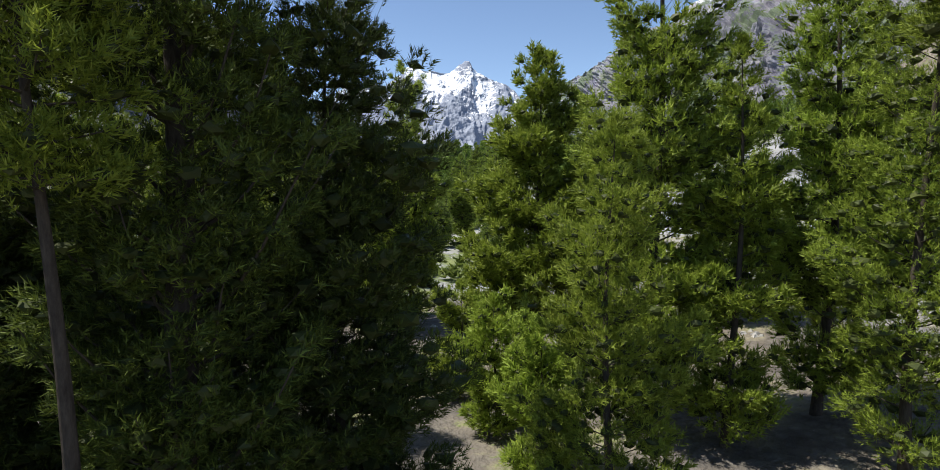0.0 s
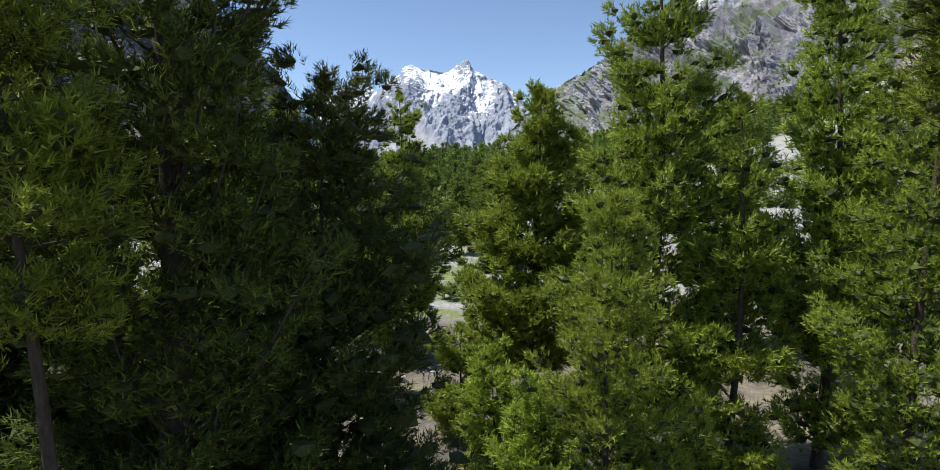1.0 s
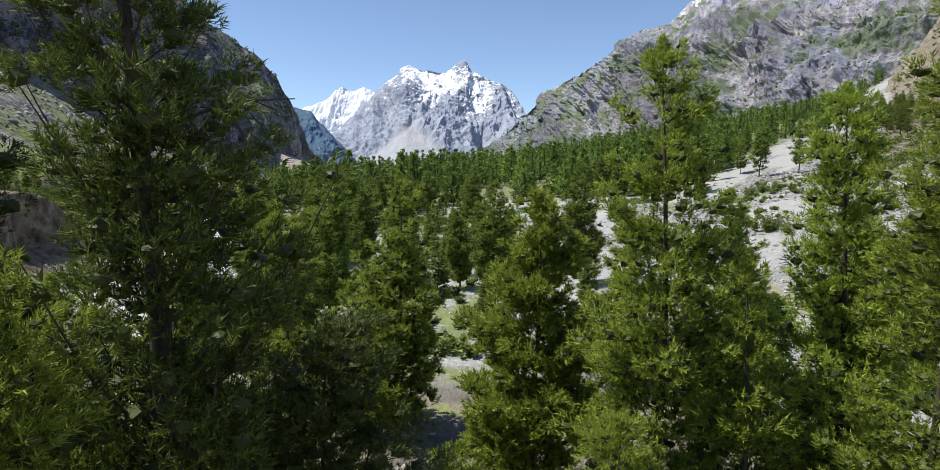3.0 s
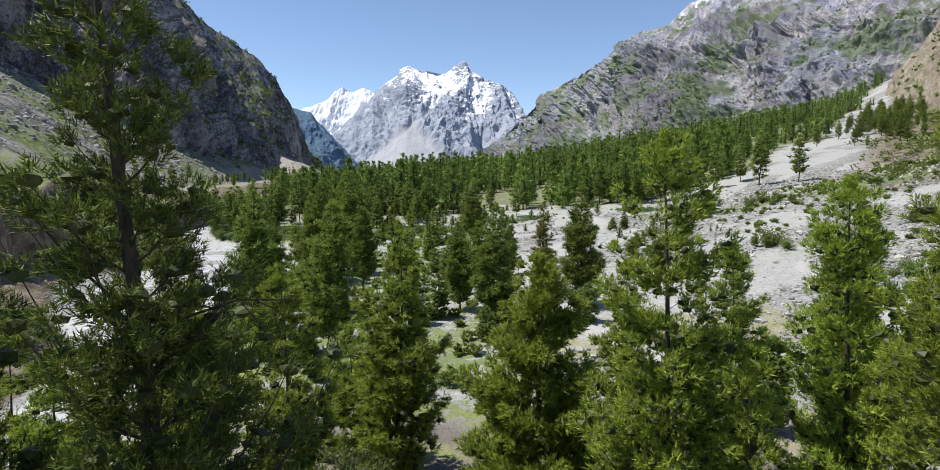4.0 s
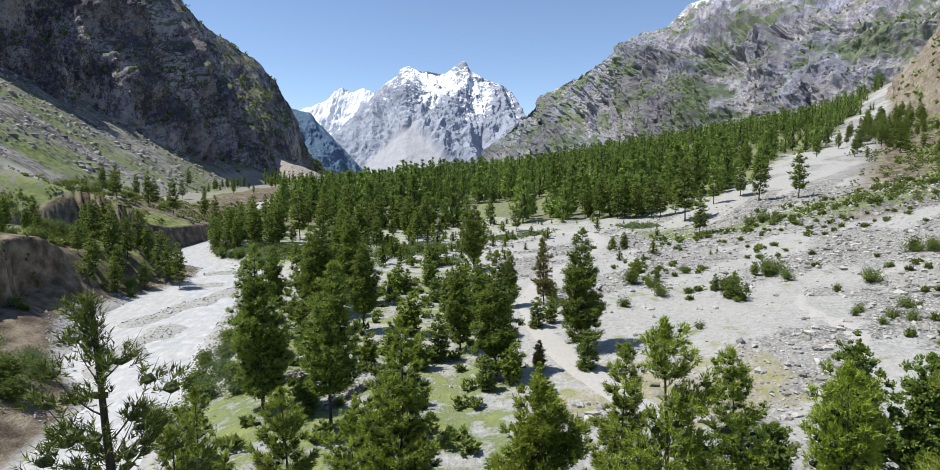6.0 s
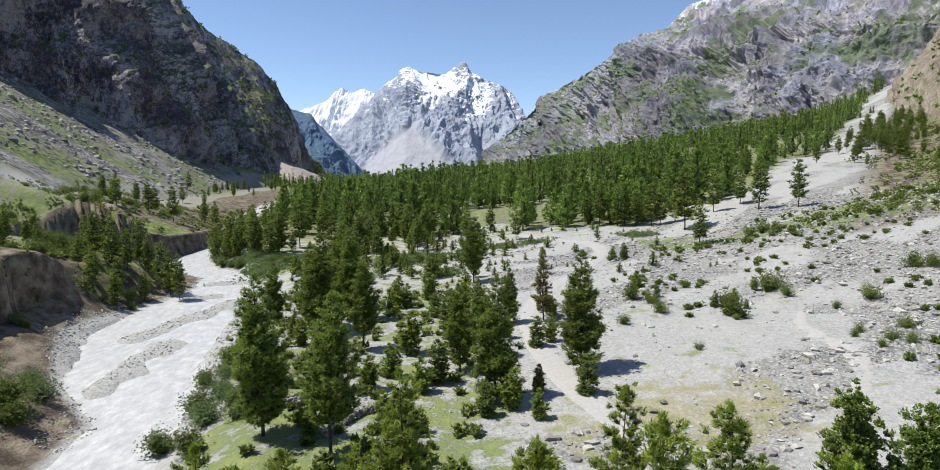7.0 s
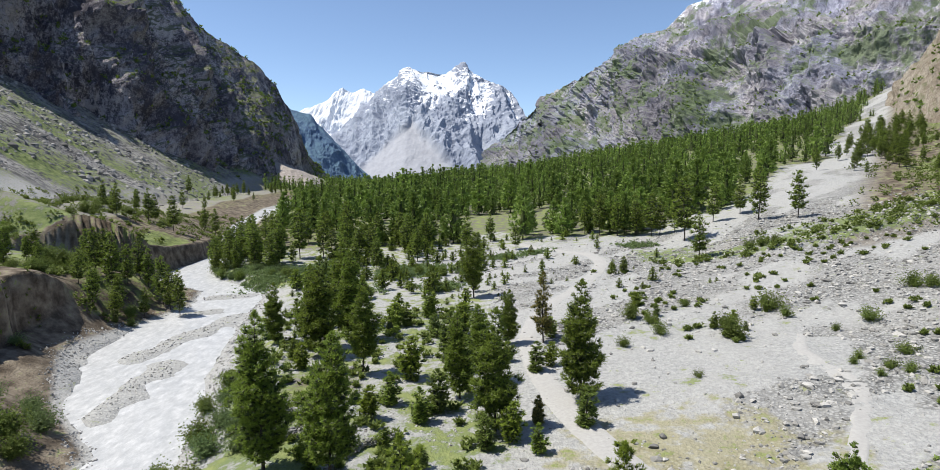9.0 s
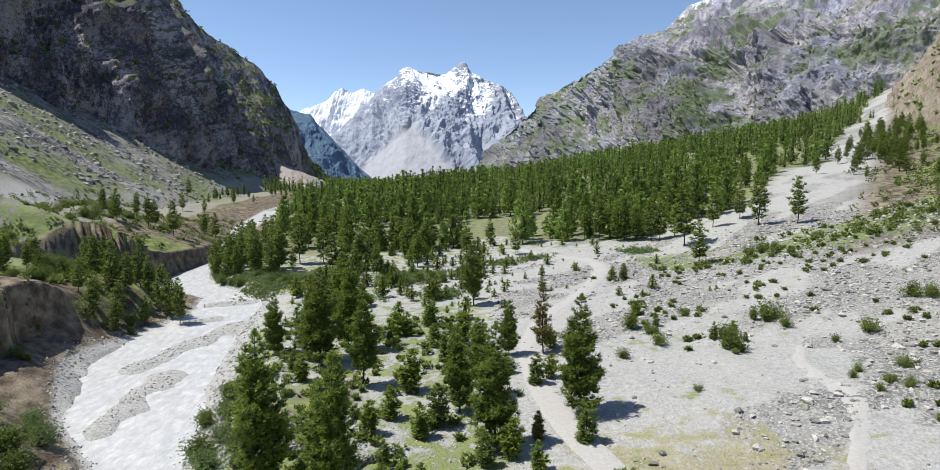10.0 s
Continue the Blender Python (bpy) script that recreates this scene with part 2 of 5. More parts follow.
FOREST = needle_material("forest_needles", (0.07, 0.104, 0.022), (0.185, 0.245, 0.048), (0.28, 0.33, 0.075), 0.3)
WILLOW = needle_material("grey_green_leaves", (0.10, 0.145, 0.055), (0.20, 0.26, 0.10), (0.27, 0.33, 0.14), 0.38)
LEAF = needle_material("poplar_leaves", (0.12, 0.17, 0.032), (0.26, 0.33, 0.065), (0.34, 0.40, 0.10), 0.45)
SHRUB = needle_material("shrub_leaves", (0.09, 0.125, 0.028), (0.20, 0.245, 0.055), (0.28, 0.32, 0.085), 0.38)
# darker copies of the pine needles: the left pines' shade is in these colours
NEEDLE_SHADED = needle_material("shaded_pine_needles", (0.03, 0.042, 0.01), (0.085, 0.108, 0.019), (0.145, 0.172, 0.032), 0.2)
NEEDLE_TALL_SHADED = needle_material("shaded_tall_pine_needles", (0.034, 0.047, 0.011), (0.108, 0.134, 0.022), (0.24, 0.275, 0.05), 0.24)
RUST = needle_material("rusty_needles", (0.14, 0.125, 0.035), (0.25, 0.21, 0.06), (0.35, 0.25, 0.08), 0.38)
# twigs inside the crowns, with the crown's inner shade put into their colour
INNER_SHADE = needle_material("inner_twigs_shade", (0.03, 0.038, 0.012), (0.058, 0.07, 0.019), (0.085, 0.095, 0.028), 0.05)
WATER = water_material()
TRACK = track_material()

# ---- noise and mesh helpers ----
def _hash(i, j, k):
    n = (i.astype(np.int64) * 374761393 + j.astype(np.int64) * 668265263 + k.astype(np.int64) * 1274126177) & 0xFFFFFFFF
    n = ((n ^ (n >> 13)) * 1274126177) & 0xFFFFFFFF
    return ((n ^ (n >> 16)) & 0xFFFFFF) / float(0xFFFFFF)


def lumps(x, y, z=0.0):
    """Smooth value noise, 0 to 1."""
    x, y, z = np.broadcast_arrays(np.asarray(x, float), np.asarray(y, float), np.asarray(z, float))
    i, j, k = np.floor(x), np.floor(y), np.floor(z)
    u, v, w = x - i, y - j, z - k
    u, v, w = (a * a * (3 - 2 * a) for a in (u, v, w))
    r = 0
    for a in (0, 1):
        for b in (0, 1):
            for c in (0, 1):
                r = r + _hash(i + a, j + b, k + c) * (u if a else 1 - u) * (v if b else 1 - v) * (w if c else 1 - w)
    return r


def rolling(x, y, z=0.0, octaves=5, ridged=False, gain=0.5):
    total, amp, norm = 0, 1.0, 0
    for o in range(octaves):
        n = lumps(np.asarray(x) * 2 ** o + 17.3 * o, np.asarray(y) * 2 ** o + 5.7 * o, np.asarray(z) * 2 ** o)
        if ridged:
            n = 1 - np.abs(2 * n - 1)
        total, norm, amp = total + n * amp, norm + amp, amp * gain
    return total / norm


def smooth(lo, hi, v):
    t = np.clip((np.asarray(v, float) - lo) / (hi - lo), 0, 1)
    return t * t * (3 - 2 * t)


def mesh_of(name, verts, faces, material, soft=True):
    me = bpy.data.meshes.new(name)
    verts, faces = np.asarray(verts, np.float32), np.asarray(faces, np.int32)
    k = faces.shape[1]
    me.vertices.add(len(verts))
    me.vertices.foreach_set("co", verts.ravel())
    me.loops.add(faces.size)
    me.loops.foreach_set("vertex_index", faces.ravel())
    me.polygons.add(len(faces))
    me.polygons.foreach_set("loop_start", np.arange(len(faces), dtype=np.int32) * k)
    me.polygons.foreach_set("use_smooth", np.full(len(faces), soft))
    me.update(calc_edges=True)
    me.materials.append(material)
    return me


def grid_faces(nu, nv):
    a = (np.arange(nu - 1)[:, None] * nv + np.arange(nv - 1)[None, :]).ravel()
    return np.stack([a, a + nv, a + nv + 1, a + 1], 1)


def part(name, me, parent, label=""):
    ob = new(name, me)
    ob.parent = parent
    return tagged(ob, label)


# ---- the shape of the valley floor ----
RIVER_Y = (-300, 40, 71, 86, 108, 133, 150, 166, 179, 190, 200, 218, 238, 262, 300, 350, 470, 900, 1500)
RIVER_X = (-20, -33, -39, -48, -58, -61, -60.5, -63.5, -81, -88, -90, -90, -94, -102, -116, -130, -152, -190, -240)
RIVER_W = (6, 6, 5.5, 10.5, 13.8, 11.2, 8.2, 9, 9, 7, 5, 4.5, 4, 3.5, 3.5, 5, 6, 6, 6)
RIVER_Z = (-14, -8.0, -7.3, -7.0, -6.8, -6.3, -5.7, -5.0, -4.3, -3.7, -3.2, -2.6, -2.2, -1.8, -1.0, -0.2, 4, 14, 16)
CUT_Y = (-100, 60, 84, 112, 126, 150, 160, 240, 270, 400)
CUT = (0.5, 0.6, 1, 1, 0.1, 0.0, 1, 1, 0.3, 0)
# how far the foot of the cut bank stands back from the water
FOOT_Y = (0, 140, 150, 158, 166, 172, 178, 184, 190, 200, 230, 400)
FOOT = (14.6, 14.6, 50, 45, 35, 23, 11, 4, 1.5, 0.8, 1, 3)
BANK_Y = (-100, 60, 100, 116, 132, 150, 160, 168, 178, 188, 200, 230, 270, 330, 500, 900)
BANK_H = (10, 11, 14, 14, 9, 6, 12, 19, 16, 9.5, 7, 5, 3.5, 3, 3, 3)
TALUS_Y = (0, 170, 200, 260, 300, 350, 410, 500, 600, 850, 1000, 1250)
TALUS_S = (95, 85, 88, 90, 84, 72, 62, 66, 66, 45, 90, 500)
SHIFT_Y = (170, 200, 260, 300, 350, 400)
SHIFT = (0, 14, 34, 29, 11, 0)


BARS = ((-51, 82, -52.5, 106, 3.4), (-60, 108, -53, 140, 3.6), (-69, 157, -58, 161, 3.6), (-66, 141, -61, 144, 2.6), (-66, 100, -71, 112, 2.0))


def near_line(x, y, x0, y0, x1, y1):
    dx, dy = x1 - x0, y1 - y0
    t = np.clip(((x - x0) * dx + (y - y0) * dy) / (dx * dx + dy * dy), 0, 1)
    return np.hypot(x - x0 - t * dx, y - y0 - t * dy)


TRACK_Y = (52, 62, 70, 80, 90, 105, 118, 130, 150, 165, 180, 192, 205, 222)
TRACK_X = (17.5, 14.5, 12.3, 10.6, 9.6, 9.5, 12, 17, 28, 34, 38.5, 36, 28, 18)
TRACK_W = (2.2, 2.4, 2.4, 2.3, 2.1, 2.0, 2.0, 2.0, 2.2, 2.4, 2.4, 2.2, 2.2, 2.0)

SIDE_Y = (44.0, 58.6, 65.4, 75.1, 81.0, 90.0, 98.4)
SIDE_X = (30.0, 36.6, 42.5, 47.4, 46.4, 47.6, 53.9)
SIDE_W = (0.6, 1.2, 1.6, 1.6, 1.6, 1.6, 0.5)


EDGE_X = (40, 52, 64, 77, 95, 114, 125, 160, 220)
EDGE_Y = (172, 167, 164, 158, 156, 162, 166, 182, 215)


def land(x, y):
    """The height of the ground."""
    x, y = np.asarray(x, float), np.asarray(y, float)
    rx, rw, rz = (np.interp(y, RIVER_Y, t) for t in (RIVER_X, RIVER_W, RIVER_Z))
    rw = rw * (1 + 0.3 * (rolling(y / 11, 0.3, 4, 3) - 0.5))
    floor = -4.1 + 0.022 * np.clip(y - 60, 0, 640) + 0.04 * np.clip(y - 200, 0, 350) * (0.35 + 0.65 * smooth(-170, 20, x)) + 0.085 * np.maximum(0, x) + 0.09 * np.maximum(0, x - 60)
    floor = floor + 0.25 * np.maximum(0, x - 260 - 0.2 * y)
    fan = smooth(8, 40, x)
    worn = smooth(2.2, 5.5, np.abs(x - np.interp(y, TRACK_Y, TRACK_X)) + 9 * ((y < 50) | (y > 224)))
    floor = floor + 2.6 * (rolling(x / 34, y / 24, 0, 4) - 0.5) * fan + 1.1 * worn * (rolling(x / 9, y / 7, 3, 5, True) - 0.6) * (0.35 + 0.65 * fan)
    # a washed-out edge along the upper side of the gravel
    step_y = np.interp(x, EDGE_X, EDGE_Y)
    floor = floor + 1.6 * smooth(-2, 2, y - step_y - 3 * (rolling(x / 14, 0.7, 2, 3) - 0.5)) * smooth(62, 92, x) * (1 - smooth(150, 190, x))
    e = x - rx - rw
    floor = floor + 1.2 * smooth(200, 224, y) * (1 - smooth(330, 390, y)) * smooth(0, 9, e) * (1 - smooth(40, 75, e))
    right = np.clip((x - rx - rw + 2.2) / 12.0, 0, 1) ** 0.9
    s = rx - rw - x
    wob = (9 * (rolling(0 * y, y / 22, 7, 3) - 0.5) + 2.6 * (rolling(0.5, y / 5, 9, 3) - 0.5)) * smooth(3, 10, s)
    cut = np.interp(y, CUT_Y, CUT)
    high = np.interp(y, BANK_Y, BANK_H)
    e = s + wob + 5.5 * smooth(84, 98, y) * (1 - smooth(122, 140, y))
    foot, low = np.interp(y, FOOT_Y, FOOT), 0.30 - 0.24 * smooth(146, 160, y)
    bank = high * (cut * (low * smooth(0, 15, e) + (1 - low) * smooth(0, 1.6, e - foot)) + (1 - cut) * (0.55 * smooth(0, 26, e) + 0.45 * smooth(6, 18, e))) + (0.05 + 0.12 * smooth(112, 134, y) * (1 - smooth(148, 166, y))) * np.maximum(s - 6, 0) * (1 - 0.6 * smooth(40, 70, s)) + 0.12 * np.clip(s, -2, 8)
    bank = bank + (1.6 * (rolling(x / 16, y / 16, 11, 5) - 0.5) + 3.4 * (rolling(x / 30, y / 30, 15, 4) - 0.5) * smooth(20, 34, s)) * smooth(2, 20, s)
    bank = bank + 0.25 * np.clip(s - foot - 4, 0, 45) * smooth(156, 172, y) * (1 - smooth(290, 350, y))
    talus = 0.60 * np.maximum(0, s - np.interp(y, TALUS_Y, TALUS_S))
    talus = talus + (9 * (rolling(x / 70, y / 70, 5, 6) - 0.5) + 3 * (rolling(x / 14, y / 14, 6, 4, True) - 0.6)) * smooth(60, 120, s - np.interp(y, SHIFT_Y, SHIFT))
    bed = rz - 0.7
    bar = 0
    for x0, y0, x1, y1, w in BARS:
        d = near_line(x, y, x0, y0, x1, y1) + 5 * (rolling(x / 5, y / 5, 3, 5) - 0.5)
        bar = np.maximum(bar, 1.0 * (1 - smooth(0.3 * w, 1.6 * w, d)))
    z = np.where(s > -2.0, rz + bank + talus, np.maximum(bed + bar, bed + (np.maximum(floor, rz) - bed) * right))
    return np.minimum(z, 520)


def ground_z(x, y):
    return float(land(x, y))


def rubble(x, y):
    """Where the fan is bouldery (1) and where it is washed smooth (0)."""
    lane = rolling((x * 0.8 + y * 0.6) / 34, (y * 0.8 - x * 0.6) / 11, 2, 4)
    blob = lambda cx, cy, a, b: np.exp(-((x - cx) / a) ** 2 - ((y - cy) / b) ** 2)
    lane = lane + 0.16 * smooth(112, 130, y + 0.1 * x) * (1 - smooth(165, 185, y - 0.3 * x)) * smooth(30, 50, x) + 0.2 * blob(34, 68, 5, 5) + 0.22 * blob(60, 97, 8, 4) + 0.15 * blob(36, 112, 9, 8)
    lane = lane - 0.2 * blob(30, 92, 14, 9) - 0.2 * blob(48, 84, 7, 12) - 0.15 * blob(22, 72, 8, 8)
    return smooth(0.42, 0.6, lane) * (np.abs(x - np.interp(y, TRACK_Y, TRACK_X)) > 2.7)


def in_forest(x, y):
    front = np.interp(x, (-140, -60, -30, 0, 30, 70, 110), (330, 235, 232, 245, 240, 228, 235))
    rx = np.interp(y, RIVER_Y, RIVER_X) + np.interp(y, RIVER_Y, RIVER_W)
    front = front + 50 * (rolling(x / 26, y / 26, 3, 3) - 0.5)
    x = x - 8 - 55 * (rolling(x / 40, y / 40, 6, 4) - 0.5) * smooth(0, 80, x)
    return (y > front) & (x > rx + 8 - 90 * smooth(620, 720, y)) & (x < 72 + 0.74 * (y - 205))


def build_ground():
    nv = 470
    v = np.linspace(-0.55, 0.93, nv)
    k = 4.9
    x = [-60.0]
    while x[-1] < 1500:
        x.append(x[-1] + 0.95 + 0.022 * max(0, abs(x[-1] - 5) - 45))
    left = [-60.0]
    while left[-1] > -1500:
        left.append(left[-1] - (0.5 if -95 < left[-1] < -70 else 0.9 + 0.024 * max(0, -left[-1] - 105)))
    x = np.array(left[:0:-1] + x)
    nu = len(x)
    y = 85 + 62 * np.sinh(v * k) * 0.95
    X, Y = np.meshgrid(x, y, indexing="ij")
    # the sheet's lines follow the river so that the cut bank stays sharp
    X = X + np.clip(np.interp(Y, RIVER_Y, RIVER_X) - np.interp(Y, RIVER_Y, RIVER_W) + 69, -130, 40) * smooth(-420, -120, X) * (1 - smooth(-30, 150, X))
    Z = land(X, Y)
    # the sheet sinks gently far off, below the mountains' feet
    Z = np.where(Y > 1500, np.minimum(Z, 120), Z)
    me = mesh_of("ground", np.stack([X, Y, Z], -1).reshape(-1, 3), grid_faces(nu, nv), GROUND)
    rx, rw = np.interp(Y, RIVER_Y, RIVER_X), np.interp(Y, RIVER_Y, RIVER_W)
    s = rx - rw - X
    e = X - rx - rw
    n = rolling(X / 30, Y / 30, 1, 4)
    meadow = smooth(1, 6, e) * (1 - smooth(2, 12, X + 0.02 * Y)) * (1 - smooth(110, 190, Y)) * (0.74 + 1.0 * (n - 0.5))
    meadow = np.maximum(meadow, smooth(4, 14, e) * (1 - smooth(-28, -8, X)) * smooth(130, 160, Y) * 0.6)
    meadow = np.maximum(meadow, smooth(195, 240, Y) * smooth(30, 60, e) * (1 - smooth(0, 20, X - 70 - 0.72 * (Y - 205))) * 0.6)
    edge = Y - np.interp(X, EDGE_X, EDGE_Y)
    lawn = 1.25 * smooth(-1, 2, edge) * (1 - smooth(16, 34, edge)) * smooth(44, 54, X) * (1 - smooth(150, 200, X))
    sandy = np.exp(-((X - 77) / 12) ** 2 - ((Y - 177) / 4) ** 2)
    lawn = lawn * (1 - np.clip(1.6 * sandy, 0, 1))
    lawn = np.maximum(lawn, 0.42 * np.exp(-((X - 30) / 12) ** 2 - ((Y - 105) / 7) ** 2))
    lawn = np.maximum(lawn, 0.5 * np.exp(-((X - 29) / 5) ** 2 - ((Y - 79) / 3) ** 2))
    lawn = np.maximum(lawn, smooth(20, 70, X - 95 - 0.7 * (Y - 205)) * smooth(150, 190, Y) * (0.62 + 1.6 * (n - 0.5)))
    terrace = smooth(15, 20, s) * (1 - smooth(60, 95, s)) * (1 - 0.55 * smooth(165, 190, Y)) * (0.85 + 0.8 * (n - 0.5))
    terrace = np.maximum(terrace, np.exp(-((s - 10) / 7) ** 2) * smooth(118, 135, Y) * (1 - smooth(185, 210, Y)) * 0.75)
    back = s - np.interp(Y, SHIFT_Y, SHIFT)
    brink = s - np.interp(Y, FOOT_Y, FOOT)
    sweep = rolling((Y + 0.35 * s) / 34, s / 110, 8, 4)
    talus = smooth(60, 95, back) * (0.66 + 2.4 * (sweep - 0.5))
    talus = np.maximum(talus, 1.15 * smooth(1.4, 3, brink) * (1 - smooth(11, 17, brink + 8 * (n - 0.5))) * smooth(152, 162, Y) * (1 - smooth(208, 226, Y)))
    meadow = np.maximum(meadow, 0.8 * smooth(0.5, 3, e) * (1 - smooth(24, 40, e)) * smooth(152, 166, Y) * (1 - smooth(205, 222, Y)))
    meadow = meadow * (0.35 + 0.65 * smooth(38, 56, Y))
    meadow = np.maximum(meadow, 0.75 * in_forest(X, Y))
    bar = 0.55 * np.exp(-((X + 63.5) / 4) ** 2 - ((Y - 142.5) / 3) ** 2)
    apron = 1.1 * np.exp(-((X + 0.43 * Y) / 34) ** 2 - ((Y - 545) / 75) ** 2)
    grass = np.clip(np.maximum.reduce([meadow, lawn, terrace, talus, bar, apron]), 0, 1.2)
    scarp = smooth(-3, -0.5, brink) * (1 - smooth(1.0, 2.2, brink)) * smooth(150, 160, Y) * (1 - smooth(230, 260, Y))
    grass = grass * (1 - np.clip(1.5 * scarp, 0, 1))
    soil = np.clip(smooth(-1, 3, s) * (1 - smooth(24, 40, s)), 0, 1)
    soil = np.maximum(soil, scarp)
    soil = np.maximum(soil, 0.5 * smooth(20, 30, s) * (1 - smooth(70, 90, s)))
    scree = smooth(66, 92, back)
    soil = np.maximum(soil, 0.7 * smooth(3, 8, e) * (1 - smooth(30, 60, e)) * smooth(205, 225, Y) * (1 - smooth(300, 360, Y)))
    soil = np.maximum(soil, 0.8 * np.exp(-((X + 21) / 7) ** 2 - ((Y - 84) / 9) ** 2))
    soil = np.maximum(soil, 0.6 * in_forest(X, Y))
    soil = np.maximum(soil, 0.45 * sandy)
    soil = np.maximum(soil, 0.55 * smooth(-13, -5, edge) * (1 - smooth(1, 3, edge)) * smooth(82, 98, X) * (1 - smooth(150, 190, X)))
    soil = np.maximum(soil, 0.9 * smooth(16, 50, X - 95 - 0.7 * (Y - 205)) * smooth(140, 190, Y))
    soil = np.maximum(soil, 0.62 * (1 - smooth(40, 55, Y)) * (1 - smooth(15, 30, X)) * smooth(-30, -10, X))
    dry = np.exp(-((X - 22) / 16) ** 2 - ((Y - 61) / 11) ** 2) * 0.9
    dry = np.maximum(dry, (1 - smooth(45, 60, Y)) * smooth(-30, -10, X) * 0.35)
    dry = np.maximum(dry, terrace * 0.12)
    dry = np.maximum(dry, 0.45 * smooth(0.2, 0.6, meadow))
    grass = np.maximum(grass, np.exp(-((X - 22) / 16) ** 2 - ((Y - 60) / 9) ** 2) * 0.36)
    for name, a in (("grass", grass), ("soil", soil), ("dry", dry), ("scree", scree), ("rubble", rubble(X, Y) * smooth(4, 10, X))):
        me.attributes.new(name, "FLOAT", "POINT").data.foreach_set("value", a.astype(np.float32).ravel())
    return tagged(new("ground", me), "grey gravel valley floor with grass and soil", "ground", kind="structure")


def ribbon(name, ys, xs, widths, zs, material, across, lift, sag=0.0, fray=0.0):
    """A strip along a line given by y, x, width and, with zs, a height."""
    yy = np.linspace(ys[0], ys[-1], int((ys[-1] - ys[0]) / 1.2))
    xx, ww = np.interp(yy, ys, xs), np.interp(yy, ys, widths)
    box = np.ones(9) / 9
    pad = lambda a: np.convolve(np.pad(a, 4, mode="edge"), box, "valid")
    xx, ww = pad(xx), pad(ww)
    t = np.linspace(-1, 1, across)
    edge = 0.25 * (rolling(yy / 5, 0 * yy, 2, 3) - 0.5)
    X = xx[:, None] + t[None, :] * ww[:, None] * (1 + edge[:, None])
    Y = np.repeat(yy[:, None], across, 1)
    if zs is None:
        Z = land(X, Y) + lift - sag * np.abs(t[None, :]) ** 4 + fray * (rolling(X / 1.6, Y / 1.6, 5, 3) - 0.5)
    else:
        Z = np.repeat(pad(np.interp(yy, ys, zs))[:, None], across, 1) + lift + 0.35 * (rolling(X / 5, Y / 9, 4, 4) - 0.5)
    return new(name, mesh_of(name, np.stack([X, Y, Z], -1).reshape(-1, 3), grid_faces(len(yy), across)[:, ::-1], material))


def loft(name, rows, nu, nv, material, scales, label, seed, fan=None, ridge=None, rough=1.2, soft=False, calm_ridge=0.4):
    """A mountain flank drawn between lines from foot to ridge and cut by gullies that run down it.
    scales: (size, depth) in metres of the gullies and crags, largest first. Returns its points and slopes."""
    lines = []
    for r in rows:
        r = np.array(r, float)
        t, q = np.linspace(0, 1, len(r)), np.linspace(0, 1, nu)
        lines.append(np.stack([np.interp(q, t, r[:, a]) for a in range(3)], 1))
    lines = np.array(lines)
    t, q = np.linspace(0, 1, len(lines)), np.linspace(0, 1, nv)
    P = np.empty((nu, nv, 3))
    for a in range(3):
        for i in range(nu):
            P[i, :, a] = np.interp(q, t, lines[:, i, a])
    for _ in range(4):
        P[1:-1] = 0.5 * P[1:-1] + 0.25 * (P[2:] + P[:-2])
        P[:, 1:-1] = 0.5 * P[:, 1:-1] + 0.25 * (P[:, 2:] + P[:, :-2])
    du, dv = np.gradient(P, axis=0), np.gradient(P, axis=1)
    N = np.cross(du, dv)
    N /= np.linalg.norm(N, axis=2, keepdims=True) + 1e-9
    N *= np.sign(N[..., 2:].mean() + 1e-9)
    across = np.cumsum(np.linalg.norm(du, axis=2), axis=0)
    across = np.repeat(across[:, nv // 2:nv // 2 + 1], nv, 1)
    down = np.cumsum(np.linalg.norm(dv, axis=2), axis=1)
    calm = fan(P[..., 0], P[..., 1], P[..., 2]) if fan else np.zeros(P.shape[:2])
    lift, rib = 0, 0
    for k, (size, depth) in enumerate(scales):
        bend = size * 0.8 * (rolling(across / size / 1.7, down / size / 1.7, seed + 3 * k, 3) - 0.5)
        g = rolling((across + bend) / size, (down + bend) / size * (0.3 if k < 2 else 0.7), seed + k, 3, True, 0.5) - 0.62
        crag = rolling(P[..., 0] / size * 1.6, P[..., 1] / size * 1.6, P[..., 2] / size * 1.6 + seed, 4, False, 0.55) - 0.5
        lift = lift + depth * (2.0 * g + rough * crag)
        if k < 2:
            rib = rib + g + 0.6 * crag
    tame = 1.0
    if ridge is not None:
        tame = calm_ridge + (1 - calm_ridge) * smooth(0.0, 0.2, np.abs(np.linspace(0, 1, nv) - ridge))[None, :]
    P = P + N * (lift * (1 - 0.85 * calm) * tame)[..., None]
    me = mesh_of(name, P.reshape(-1, 3), grid_faces(nu, nv), material, soft=soft)
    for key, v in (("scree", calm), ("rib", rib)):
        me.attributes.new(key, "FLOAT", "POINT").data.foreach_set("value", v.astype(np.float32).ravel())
    tagged(new(name, me), label, "mountain", kind="structure")
    du, dv = np.gradient(P, axis=0), np.gradient(P, axis=1)
    N = np.cross(du, dv)
    return P, np.abs(N[..., 2]) / (np.linalg.norm(N, axis=2) + 1e-9)

# ---- the large forms ----
build_ground()
tagged(ribbon("river_water", RIVER_Y[1:17], RIVER_X[1:17], RIVER_W[1:17], RIVER_Z[1:17], WATER, 14, 0.0),
       "milky white glacier river between gravel banks", "river", kind="structure")

